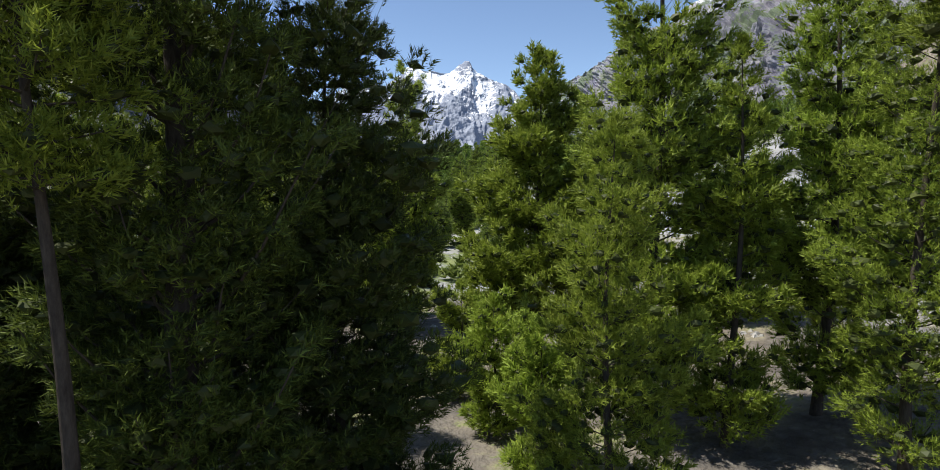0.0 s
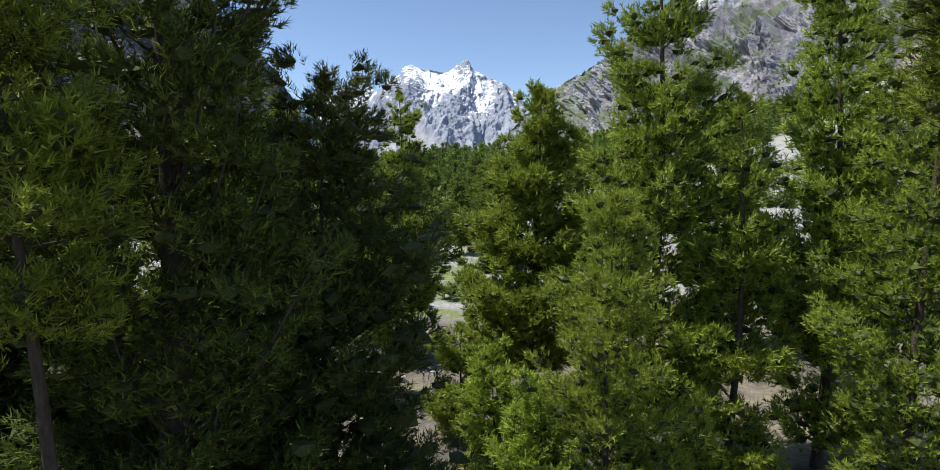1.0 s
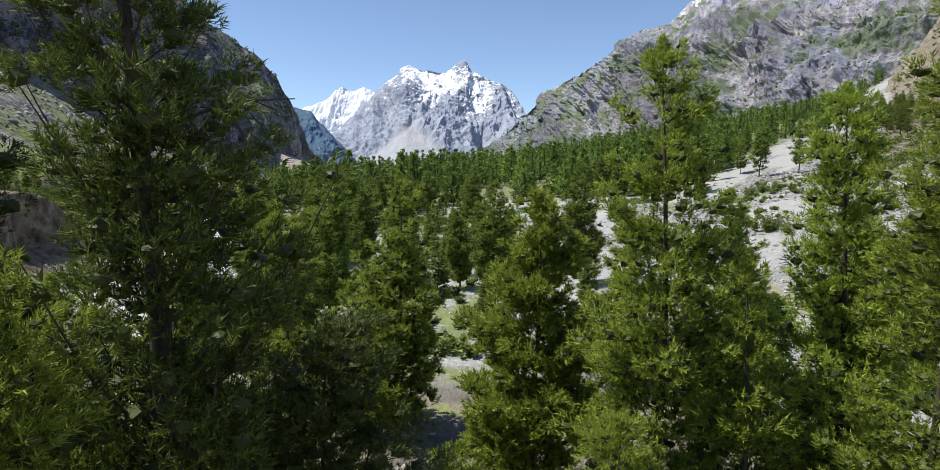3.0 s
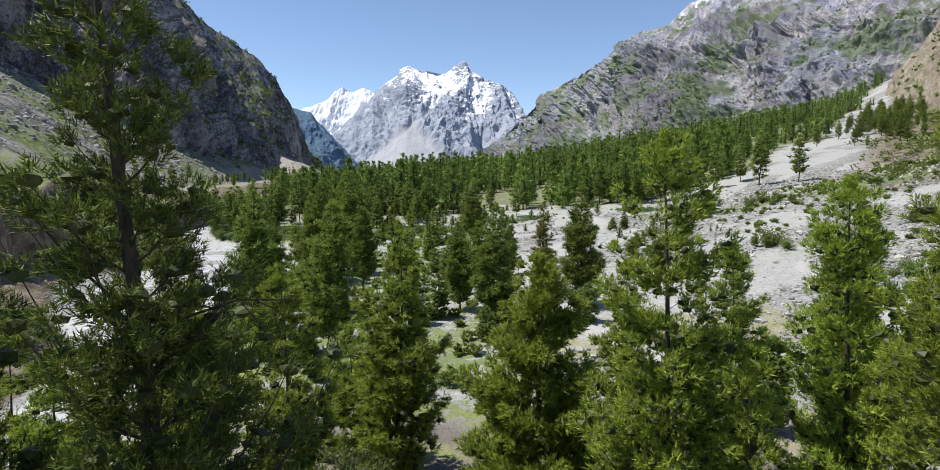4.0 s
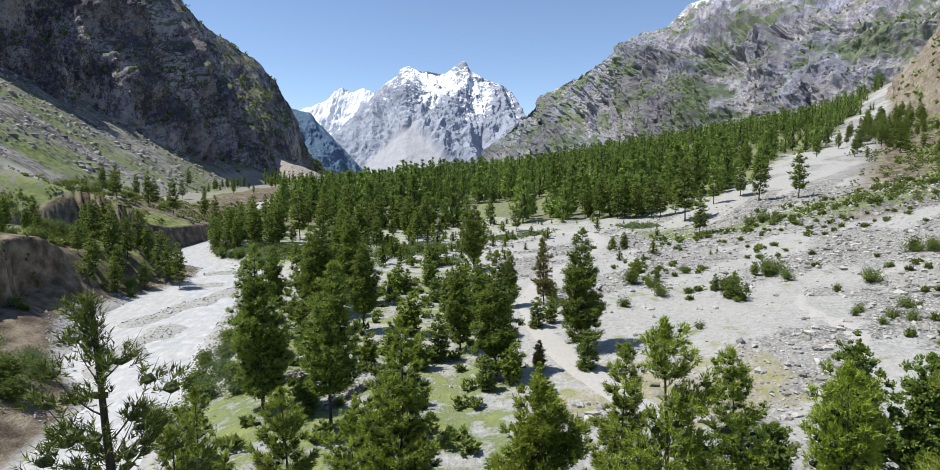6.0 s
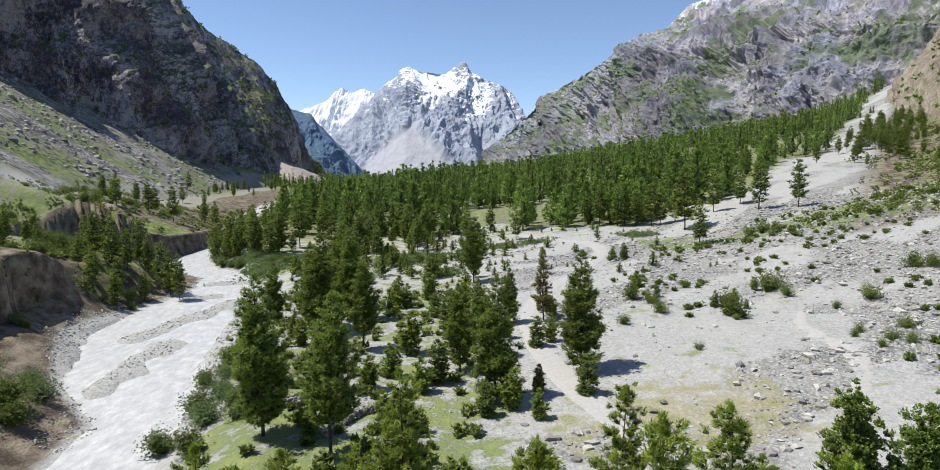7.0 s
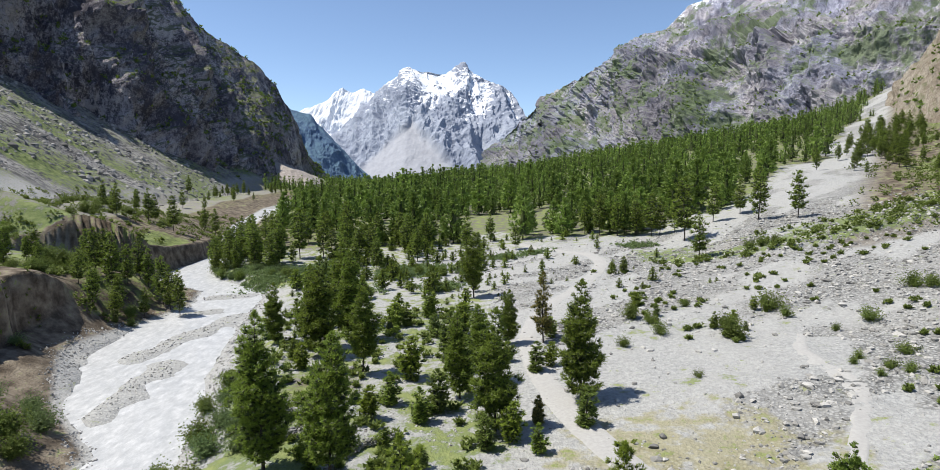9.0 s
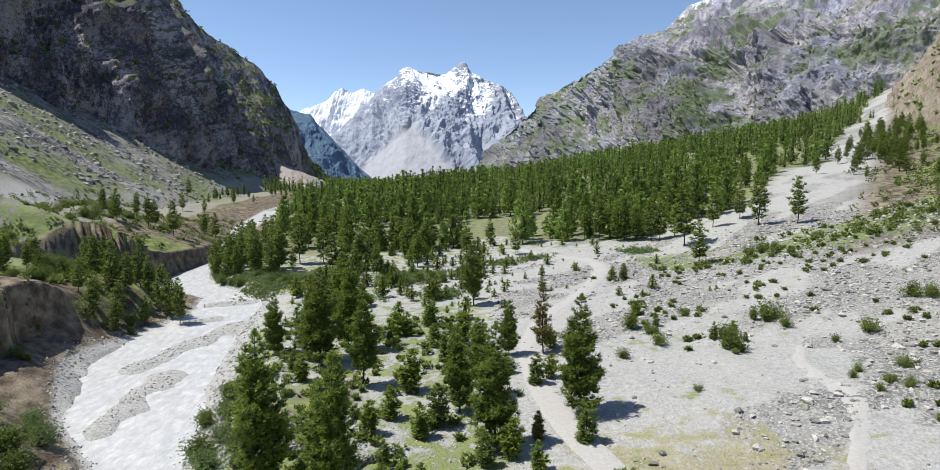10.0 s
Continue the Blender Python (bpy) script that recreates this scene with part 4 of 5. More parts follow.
for i, (x, y, top, r, lean, shape, gaps, rise, clump, kind) in enumerate(FIRST):
    h = top - ground_z(x, y)
    fine = y < 16
    tall, young = i == 0, i == 1
    t = pine(h, r, 100 + i, NEAR, lean=lean, clear=0.5 if top > 17.5 else 0.61 if young else 0.05, shape=shape, gaps=gaps, whorls=int(h * (0.72 if tall else 0.85 if kind == "SHADED" else 0.62) / clump ** 0.7), per=6, rise=rise, clump=clump, spacing=1.15,
             inner=0.38 if tall else 0.35 if young else 0.25, shoots=16 if young else 22 if fine else 20, blades=9, length=0.15 if fine else 0.2 if y < 25 else 0.27, width=0.024 if fine else 0.04 if y < 25 else 0.06,
             sides=10, taper=0.6, core=0.42 if tall else 0.3 if young else 0.5 if kind == "SHADED" else 0.42, thin=1.9 if tall else 0.9, girth=1.5 if tall else 1.0,
             needles=NEEDLE_TALL_SHADED if tall else NEEDLE_SHADED if kind == "SHADED" else NEEDLE, group="pines beside the climb")
    stand(t, x, y)
    if i == 0:
        # a dead bare branch that reaches out of the first pine's crown
        zb = 11.2 - ground_z(x, y)
        main = np.array([(0.0, 0.0, zb - 0.25), (0.8, -0.15, zb + 0.05), (1.5, -0.1, zb + 0.28), (2.3, -0.2, zb + 0.3)])
        twigs = [main] + [np.array([(a, -0.13, zb + 0.1 + 0.1 * a), (a + 0.3, -0.2 + 0.3 * b, zb + 0.05 + b), (a + 0.42, -0.25 + 0.4 * b, zb - 0.1 + 1.6 * b)])
                          for a, b in ((0.7, -0.14), (1.0, 0.12), (1.3, -0.2), (1.55, -0.1), (1.75, 0.1))]
        part("bare_branch", tubes_mesh("bare_branch", twigs, [np.linspace(0.028, 0.008, len(q)) if len(q) == 4 else np.linspace(0.01, 0.004, 3) for q in twigs], 5, BARK), t, "dead leafless branch")
CLOSE = "bright green young pine in full sun"
for i, (x, y, top, r) in enumerate(((-4.1, 34.5, 10.9, 3.2), (-8.4, 27.5, 9.4, 2.8), (-7.4, 38.0, 4.2, 3.0), (9.7, 39.5, 8.1, 2.6), (13.0, 31.5, 10.0, 2.6), (-13.5, 30.0, 8.5, 2.6), (15.5, 26.0, 6.5, 2.2), (-11.0, 23.5, 6.5, 2.4), (-16.5, 27.0, 6.0, 2.2), (-12.8, 17.0, 5.2, 2.0), (-14.2, 21.5, 7.2, 2.4), (-17.2, 23.0, 7.4, 2.4), (-12.6, 20.5, 5.4, 2.2))):
    h = top - ground_z(x, y)
    stand(pine(h, r, 140 + i, CLOSE, clear=0.04, shape=0.65, gaps=0.14, whorls=int(h * 0.95), per=6, clump=0.40, spacing=1.15, inner=0.25, rise=0.7,
               shoots=13, blades=8, length=0.24, width=0.046, sides=8, core=0.55, group="pines beside the climb"), x, y)

MIDDLE = "dense dark green conical pine standing on the valley floor"
_mid = dict(sides=7, group="pines on the valley floor", clump=0.48, spacing=1.15, inner=0.2, shoots=12, blades=7, length=0.30, width=0.058, core=0.55)
proto = [
    pine(15, 3.4, 201, MIDDLE, whorls=17, per=7, needles=NEEDLE_DARK, clear=0.09, shape=0.95, gaps=0.12, rise=1.0, **_mid),
    pine(14, 3.2, 202, MIDDLE, whorls=15, per=6, needles=NEEDLE_DARK, clear=0.2, shape=0.85, gaps=0.18, rise=0.8, **_mid),
    pine(13, 3.1, 203, MIDDLE, whorls=16, per=7, needles=NEEDLE_DARK, clear=0.05, shape=0.95, gaps=0.12, rise=1.0, **_mid),
]
PROTO_H = (15.0, 14.0, 13.0)
used = set()


def plant(kind, x, y, h, k, wide=1.0):
    """The k-th prototype of a kind, scaled to h metres, on the ground."""
    things, heights = kind
    ob, s = things[k], h / heights[k]
    turn = random.uniform(0, 360)
    if id(ob) not in used:
        used.add(id(ob))
        return stand(ob, x, y, turn, s, wide=s * wide)
    return again(ob, x, y, turn, s, s * wide)


PINE = (proto, PROTO_H)
TALL = (
    (-20.9, 60.5, 16.3), (-12.9, 56.4, 15.2), (-24.3, 99.0, 16.1), (-26.8, 102.8, 14.3), (-15.7, 89.6, 13.0), (2.7, 69.8, 14.3),
    (-1.6, 79.9, 11.6), (1.2, 85.6, 11.1), (13.7, 77.0, 15.1), (6.4, 103.0, 9.4), (0.7, 143.3, 15.2),
    (-34.1, 106.2, 10.5), (-21.4, 107.8, 16.0), (-24.7, 117.1, 16.1),
)
for i, (x, y, h) in enumerate(TALL):
    plant(PINE, x, y, h, i % 3, 1.05)
MID = (
    (-67.9, 193.1, 15.1), (-59.1, 189.0, 15.8), (-56.8, 204.1, 16.4), (-48.7, 203.8, 15.0), (-45.5, 227.6, 15.6), (-74.8, 191.3, 11.6), (-74.2, 199.9, 11.7),
    (-67.9, 204.4, 12.0), (-42.2, 188.1, 12.0), (-35.0, 193.9, 13.3), (-34.3, 227.1, 12.2), (104.6, 197.3, 14.9), (96.1, 205.7, 17.5), (62.6, 168.7, 12.3),
    (69.2, 199.7, 20.3), (71.4, 215.3, 13.6), (96.5, 221.3, 12.3), (63.8, 217.7, 14.8), (59.5, 221.5, 14.5), (53.1, 222.0, 14.8), (48.0, 228.4, 15.0),
    (43.6, 234.8, 12.6), (66.7, 216.8, 13.3), (84.7, 214.7, 13.5),
    (-78.0, 208.0, 11.0), (-76.0, 217.0, 10.0), (-80.0, 226.0, 12.0), (-84.0, 239.0, 9.0), (-90.0, 251.0, 10.0), (-74.5, 232.0, 12.0), (-95.0, 262.0, 9.0), (-70.5, 221.0, 12.0), (-103.0, 278.0, 10.0), (-72.0, 210.0, 8.0), (-82.0, 246.0, 11.0), (-78.0, 198.0, 12.0), (-79.5, 204.5, 13.0), (-80.0, 211.0, 13.0), (-71.0, 187.0, 9.5), (-75.5, 194.5, 9.0), (-78.0, 188.5, 9.0), (-80.5, 193.0, 10.0), (-83.0, 199.0, 11.0), (-74.0, 184.5, 7.0), (-84.0, 206.0, 11.0), (-82.5, 203.0, 9.0),
)
far_proto = [pine(14, 2.7 + 0.2 * i, 301 + i, MIDDLE, whorls=13, per=5, clear=0.10 + 0.04 * i, shape=0.65, gaps=0.15 + 0.06 * i, rise=0.9, clump=0.7, spacing=1.25, inner=0.2, shoots=5, blades=5, length=0.55, width=0.16,
                  sides=5, needles=NEEDLE_DARK, limbs=False, core=0.6, group="pines at the forest edge") for i in range(3)]
FAR = (far_proto, (14.0, 14.0, 14.0))
for i, (x, y, h) in enumerate(MID):
    plant(FAR, x, y, h, i % 3, 1.1)
_f = random.Random(33)
for i in range(30):
    y = _f.uniform(178, 244)
    plant(FAR, np.interp(y, RIVER_Y, RIVER_X) + np.interp(y, RIVER_Y, RIVER_W) + _f.uniform(14, 125) * (0.6 + 0.4 * (y > 200)), y, _f.uniform(6.5, 13.5), i % 3, 1.25)
LEFT = (
    (-141.0, 237.0, 9.7), (-125.0, 218.0, 11.4), (-139.6, 258.0, 9.5), (-121.0, 232.0, 12.7), (-122.7, 240.0, 10.5), (-110.0, 228.0, 13.0), (-121.0, 280.0, 11.8), (-118.5, 286.0, 12.0), (-128.0, 221.0, 9.0), (-211.2, 389.8, 11.3),
    (-235.0, 514.7, 15.0), (-86.7, 145.6, 10.7), (-80.9, 138.7, 13.7), (-81.3, 150.9, 10.4), (-74.1, 147.3, 11.6), (-66.6, 139.8, 10.4), (-71.1, 144.9, 10.7),
    (-80.8, 144.7, 10.0), (-99.3, 137.9, 6.8), (-92.8, 132.3, 6.5), (-86.7, 142.1, 11.1), (-78.5, 149.7, 9.6),
)
for i, (x, y, h) in enumerate(LEFT):
    plant(FAR, x, y, h, i % 3, 1.0)


# ---- the forest on the slope ----
def crowd(name, P, h, r, tone, grades, material, label, seed):
    """Many conifers in one joined mass: a few crowns of each grade, turned and scaled for every tree.
    grades: (from y, to y, whorls, boughs, needle size, shoots, needles)."""
    rng = np.random.default_rng(seed)
    n = len(P)
    z0 = land(P[:, 0], P[:, 1]) - 0.1
    straight = lambda z: np.zeros((len(z), 2))
    V, T, M = [], [], []
    for near, far, whorls, per, needle, shoots, blades in grades:
        for k in range(6):
            who = np.nonzero((P[:, 1] >= near) & (P[:, 1] < far) & (np.arange(n) % 6 == k))[0]
            _, _, C, N, A, Z = boughs(4.0, 1.0, rng, straight, whorls, per, rng.uniform(0.04, 0.16), rng.uniform(0.85, 1.15), 0.6, 0.15, 0.42, 1.1, 0.3, taper=0.2)
            shape = blades_of(C, N, A, shoots, blades, 0.3, 0.34, needle, rng, Z) * np.array([1, 1, 0.25])
            leafy = len(shape) // 3
            # the dense middle of the crown: three ragged tiers, coloured dark for the shade inside
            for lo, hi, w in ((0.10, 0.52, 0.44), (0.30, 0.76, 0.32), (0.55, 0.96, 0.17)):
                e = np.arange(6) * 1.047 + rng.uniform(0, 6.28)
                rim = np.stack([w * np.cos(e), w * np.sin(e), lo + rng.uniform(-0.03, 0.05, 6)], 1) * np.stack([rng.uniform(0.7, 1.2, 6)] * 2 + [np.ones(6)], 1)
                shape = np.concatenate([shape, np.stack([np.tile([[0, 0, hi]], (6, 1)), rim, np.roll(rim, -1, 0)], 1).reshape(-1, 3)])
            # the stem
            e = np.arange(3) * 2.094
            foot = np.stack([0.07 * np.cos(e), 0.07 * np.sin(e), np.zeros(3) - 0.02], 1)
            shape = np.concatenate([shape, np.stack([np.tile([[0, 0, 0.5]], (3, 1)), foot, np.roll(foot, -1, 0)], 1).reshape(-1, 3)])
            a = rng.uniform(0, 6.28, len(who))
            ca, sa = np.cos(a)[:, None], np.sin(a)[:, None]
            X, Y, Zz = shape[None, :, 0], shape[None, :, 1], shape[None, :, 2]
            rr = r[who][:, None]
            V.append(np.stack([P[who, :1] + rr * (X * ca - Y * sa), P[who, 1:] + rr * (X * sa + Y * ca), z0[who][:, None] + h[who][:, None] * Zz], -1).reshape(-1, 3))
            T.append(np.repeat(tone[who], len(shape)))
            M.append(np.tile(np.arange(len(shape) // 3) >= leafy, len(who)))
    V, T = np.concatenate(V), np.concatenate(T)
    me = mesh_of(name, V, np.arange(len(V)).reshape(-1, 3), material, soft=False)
    me.materials.append(INNER_SHADE)
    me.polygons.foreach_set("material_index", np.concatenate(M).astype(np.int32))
    me.attributes.new("tone", "FLOAT", "POINT").data.foreach_set("value", T.astype(np.float32))
    tagged(new(name, me), label, "forest", kind="stuff")


def forest():
    rng = np.random.default_rng(5)
    pts = rng.uniform((-330, 215), (620, 1250), (60000, 2))
    pts = pts[in_forest(pts[:, 0], pts[:, 1])]
    open_ = rolling(pts[:, 0] / 38, pts[:, 1] / 38, 14, 3)
    front = np.interp(pts[:, 0], (-140, -60, -30, 0, 30, 70, 110), (330, 235, 232, 245, 240, 228, 235))
    open_ = open_ - 0.10 * (1 - smooth(10, 80, pts[:, 1] - front)) * (pts[:, 0] < 100)
    pts = pts[(open_ > 0.42) | (pts[:, 1] > 470) & (open_ > 0.3)]
    keep, cells = [], {}
    for x, y in pts:
        c = (int(x // 8), int(y // 8))
        near = [q for a in (-1, 0, 1) for b in (-1, 0, 1) for q in cells.get((c[0] + a, c[1] + b), ())]
        room = 7.2 if y < 420 else 7.9
        if any((x - u) ** 2 + (y - v) ** 2 < room * room for u, v in near):
            continue
        cells.setdefault(c, []).append((x, y))
        keep.append((x, y))
    P = np.array(keep)
    n = len(P)
    h = (6.5 + 13 * rng.random(n) ** 1.3) * np.where(P[:, 0] < -60, 0.85, 1.0) * (0.8 + 0.4 * rolling(P[:, 0] / 50, P[:, 1] / 50, 4, 3))
    crowd("forest", P, h, h * rng.uniform(0.21, 0.3, n) + 0.5, rng.uniform(-0.75, 0.6, n), ((0, 330, 9, 6, 0.14, 5, 4), (330, 520, 8, 5, 0.19, 3, 3), (520, 9999, 6, 5, 0.29, 2, 2)), FOREST,
          "dense green conifer forest rising over the fan", 6)


forest()


# ---- shrubs ----
bush_proto = [broadleaf(2.4, 1.9, 401 + i, "green shrub growing between stones on the gravel", count=900, leaf=0.13, group="shrubs on the gravel") for i in range(3)]
BUSH = (bush_proto, (2.4, 2.4, 2.4))
BUSHES = (
    (29.3, 111.0, 3.0), (31.8, 108.3, 1.9), (31.4, 101.8, 2.3), (41.5, 98.6, 4.0), (54.5, 112.5, 4.0), (54.8, 106.7, 2.1), (42.3, 103.0, 2.5), (65.7, 101.2, 2.7),
    (80.1, 111.7, 3.1), (81.6, 109.4, 2.7), (60.7, 85.0, 2.1), (53.2, 84.0, 1.4), (50.4, 80.5, 1.2), (53.3, 77.8, 1.6), (50.4, 75.3, 1.1), (54.2, 75.4, 1.6),
    (29.7, 79.8, 1.2), (24.3, 97.3, 1.9), (58.9, 98.8, 1.5), (40.7, 117.1, 1.7), (78.4, 165.8, 3.0), (81.6, 165.8, 3.0), (75.4, 166.4, 3.0),
)
for i, (x, y, h) in enumerate(BUSHES):
    plant(BUSH, x, y, h, i % 3)


SMALL = "small bushy young conifer on the stony ground"
small_proto = [pine(5, 1.15, 501 + i, SMALL, whorls=11, per=5, clear=0.03, shape=(0.5, 0.7, 0.55)[i], gaps=0.15, rise=(1.0, 0.7, 0.5)[i], clump=0.33, spacing=1.2, inner=0.1, shoots=6, blades=6, length=0.26, width=0.08,
                    sides=5, limbs=False, core=0.6, needles=(NEEDLE, NEEDLE_DARK, SHRUB)[i], group="young conifers") for i in range(3)]
YOUNG = (small_proto, (5.0, 5.0, 5.0))
YOUNGS = (
    (-12.3, 73.4, 4.1), (-10.4, 78.2, 4.4), (-4.1, 75.5, 5.5), (-8.6, 87.6, 6.1), (-6.1, 72.4, 4.3), (-6.4, 109.4, 4.4), (-14.3, 116.6, 4.6), (-12.1, 117.0, 4.6),
    (-3.4, 99.3, 7.0), (-1.6, 110.9, 6.0), (-8.5, 123.7, 5.5), (9.5, 88.4, 4.5), (13.7, 105.1, 3.7), (38.7, 167.0, 3.1), (40.1, 160.9, 4.3), (32.4, 120.4, 3.0),
    (-18.0, 76.0, 3.6), (-20.5, 81.5, 4.2), (-25.5, 92.0, 4.0), (-28.0, 96.5, 3.4), (-1.0, 90.5, 3.8), (5.5, 94.0, 3.2), (-9.5, 66.0, 2.8), (-5.0, 61.5, 2.4),
    (29.6, 112.0, 2.6), (31.8, 110.2, 2.0), (34.0, 112.6, 2.4), (32.6, 107.4, 1.5), (41.0, 103.2, 2.6), (42.4, 101.4, 1.8), (44.2, 103.6, 2.9), (43.0, 99.5, 1.5), (45.6, 101.6, 1.6), (51.8, 112.4, 2.4), (53.4, 111.0, 1.6), (13.1, 69.0, 4.6), (4.5, 66.5, 4.4), (7.0, 63.5, 3.2), (1.5, 65.0, 3.8), (-17.5, 63.0, 2.4), (-16.0, 60.5, 3.4), (-31.5, 86.0, 5.2), (11.8, 90.5, 3.6),
)
for i, (x, y, h) in enumerate(YOUNGS):
    plant(YOUNG, x, y, h, i % 3, 1.45)
_r = random.Random(12)
_rs = np.random.default_rng(17)
spots = []
for i in range(430):
    x, y = _r.uniform(-46, 56), _r.uniform(108, 242)
    h = (0.9 + 4.6 * _r.random() ** 1.7) * (1.0 if x < 5 else 0.65)
    if abs(x - np.interp(y, TRACK_Y, TRACK_X)) < 4 or (y < 135 and x > 4) or (x > 14 and _r.random() < 0.5) or x < np.interp(y, RIVER_Y, RIVER_X) + np.interp(y, RIVER_Y, RIVER_W) + 6:
        continue
    spots.append((x, y, h))
_y = np.array(spots)
crowd("saplings", _y[:, :2], _y[:, 2], _y[:, 2] * _rs.uniform(0.36, 0.5, len(_y)), _rs.uniform(-0.4, 0.5, len(_y)), ((0, 9999, 8, 5, 0.16, 4, 4),), NEEDLE_DARK, "small green conifer saplings dotted over the gravel", 7)
for i in range(26):
    u = _r.uniform(0, 1)
    x, y = 112 + 170 * u + _r.uniform(-6, 40), 205 + 220 * u + _r.uniform(-20, 20)
    plant(FAR, x, y, _r.uniform(4, 11), _r.randrange(3), 1.1)
for i in range(22):
    y = _r.uniform(390, 640)
    x = np.interp(y, RIVER_Y, RIVER_X) - _r.uniform(20, 75)
    plant(FAR, x, y, _r.uniform(6, 14), _r.randrange(3), 1.0)

rusty = pine(13, 2.2, 231, "pine with rusty brown dying top beside the track", whorls=15, per=6, needles=RUST, clear=0.12, shape=0.8, gaps=0.22, **_mid)
stand(rusty, 12.1, 102.6, 40, 0.92)
stand(pine(3.4, 0.8, 232, "small rust-brown young conifer beside the track", whorls=10, per=6, clump=0.3, shoots=7, blades=6, length=0.24, width=0.06, sides=5, clear=0.03, shape=0.6,
           limbs=False, core=0.7, needles=RUST), 7.8, 70.6)

thicket_proto = [broadleaf(2.6, 2.3, 421 + i, "grey-green willow thicket on the river bank", "thicket", "shrub", 1100, 0.15, (WILLOW, SHRUB)[i], 11, "thickets by the water") for i in range(2)]
THICKET = (thicket_proto, (2.6, 2.6))
THICKETS = (
    (-31.4, 76.5, 2.6), (-33.2, 73.0, 2.9), (-25.6, 67.1, 2.2), (-36.2, 83.2, 2.4), (-33.7, 84.3, 2.2), (-35.4, 90.0, 2.4), (-30.0, 68.5, 2.8), (-32.5, 64.0, 2.6), (-28.5, 72.5, 2.4), (-28.0, 61.0, 2.6),
    (-55.2, 77.0, 2.4), (-52.5, 69.6, 3.2), (-52.5, 74.4, 2.8), (-50.0, 66.0, 2.8), (-58.7, 81.4, 2.4), (-56.0, 70.5, 3.0), (-60.0, 75.0, 2.6), (-54.0, 64.0, 3.0), (-74.3, 100.4, 1.8),
    (-72.5, 189.0, 2.6), (-76.0, 193.5, 2.6), (-77.5, 201.0, 3.0), (-70.0, 180.0, 2.6), (-73.5, 182.5, 2.8), (-76.5, 186.5, 2.8), (-79.0, 190.0, 2.4), (-54.4, 177.6, 2.6), (-51.5, 172.5, 2.4), (-48.1, 172.8, 2.8), (-43.0, 168.0, 2.8), (-39.4, 164.4, 2.6),
    (-14.3, 172.6, 2.8), (-21.7, 178.0, 2.6), (-7.5, 172.7, 2.8), (-18.0, 170.0, 2.4), (-11.0, 177.0, 2.4), (-2.0, 176.0, 2.2),
)
for i, (x, y, h) in enumerate(THICKETS):
    plant(THICKET, x, y, h, i % 2, 1.15)
for i in range(26):
    y = 156 + 62 * (i + _r.random()) / 26
    x = np.interp(y, RIVER_Y, RIVER_X) + np.interp(y, RIVER_Y, RIVER_W) + _r.uniform(1.5, 16)
    plant(THICKET, x, y, _r.uniform(1.6, 3.0), i % 2, 1.2)
POPLAR = "light green young poplar beside the gravel"
for x, y, h, r, seed in ((21.5, 35.0, 11.6, 2.2, 441), (24.8, 34.0, 11.2, 2.2, 442), (18.5, 38.0, 6.0, 1.6, 443)):
    stand(pine(h, r, seed, POPLAR, "poplar_tree", whorls=int(h * 1.5), per=6, clear=0.06, shape=0.55, rise=1.3, gaps=0.06, clump=0.42, spacing=1.1, inner=0.15, shoots=13, blades=8, length=0.15, width=0.10, sides=7,
               needles=LEAF, core=0.6), x, y, seed * 7)


# ---- dry stone walls ----
def stone_wall(points, high, label, seed):
    """Rough stones laid in courses along a line; one joined mesh of small stones."""
    rng = np.random.default_rng(seed)
    P, S = [], []
    for (x0, y0), (x1, y1) in zip(points, points[1:]):
        n = int(math.hypot(x1 - x0, y1 - y0) / 0.38) + 1
        for k in range(n):
            t = (k + 0.5) / n
            top = high * (0.7 + 0.6 * rolling(np.array([x0 + t * 9]), np.array([y0]), seed, 2)[0])
            for c in range(max(1, int(top / 0.28))):
                for w in (-0.22, 0.22):
                    P.append((x0 + t * (x1 - x0) + rng.normal(0, 0.06) + w * (y1 - y0) / (n * 0.38), y0 + t * (y1 - y0) + rng.normal(0, 0.06) - w * (x1 - x0) / (n * 0.38), 0.14 + c * 0.27))
                    S.append(rng.uniform(0.19, 0.3))
    P, S = np.array(P), np.array(S)
    wall = boulders("stone_wall", P[:, :2], S, label, seed, P[:, 2], flat=0.75, material=STONE_WALL)
    return tagged(wall, category="wall")


def ledge_shrubs(name, P, up, count, size, least, label, seed, keep=None):
    """Shrubs and low trees that cling to the gentler ledges of a flank."""
    rng = np.random.default_rng(seed)
    pts = P.reshape(-1, 3)
    ok = up.ravel() > least
    ok &= rolling(pts[:, 0] / 60, pts[:, 1] / 60, pts[:, 2] / 60, 3) > 0.40
    if keep is not None:
        ok &= keep(pts)
    pts = pts[ok]
    pts = pts[rng.choice(len(pts), min(count, len(pts)), replace=False)]
    k = size * rng.uniform(0.5, 1.3, len(pts))
    C = np.repeat(pts, 5, 0) + rng.normal(0, 0.3, (len(pts) * 5, 3)) * np.repeat(k, 5)[:, None] * np.array([1, 1, 0.8])
    C[:, 2] += np.repeat(k, 5) * 0.4
    A = np.tile([[0.0, 0, 1.0]], (len(C), 1))
    tagged(new(name, tufts_mesh(name, C, A, 4, size * 0.9, size * 0.5, 0.7, rng, FOREST)), label, "shrubs", kind="stuff")


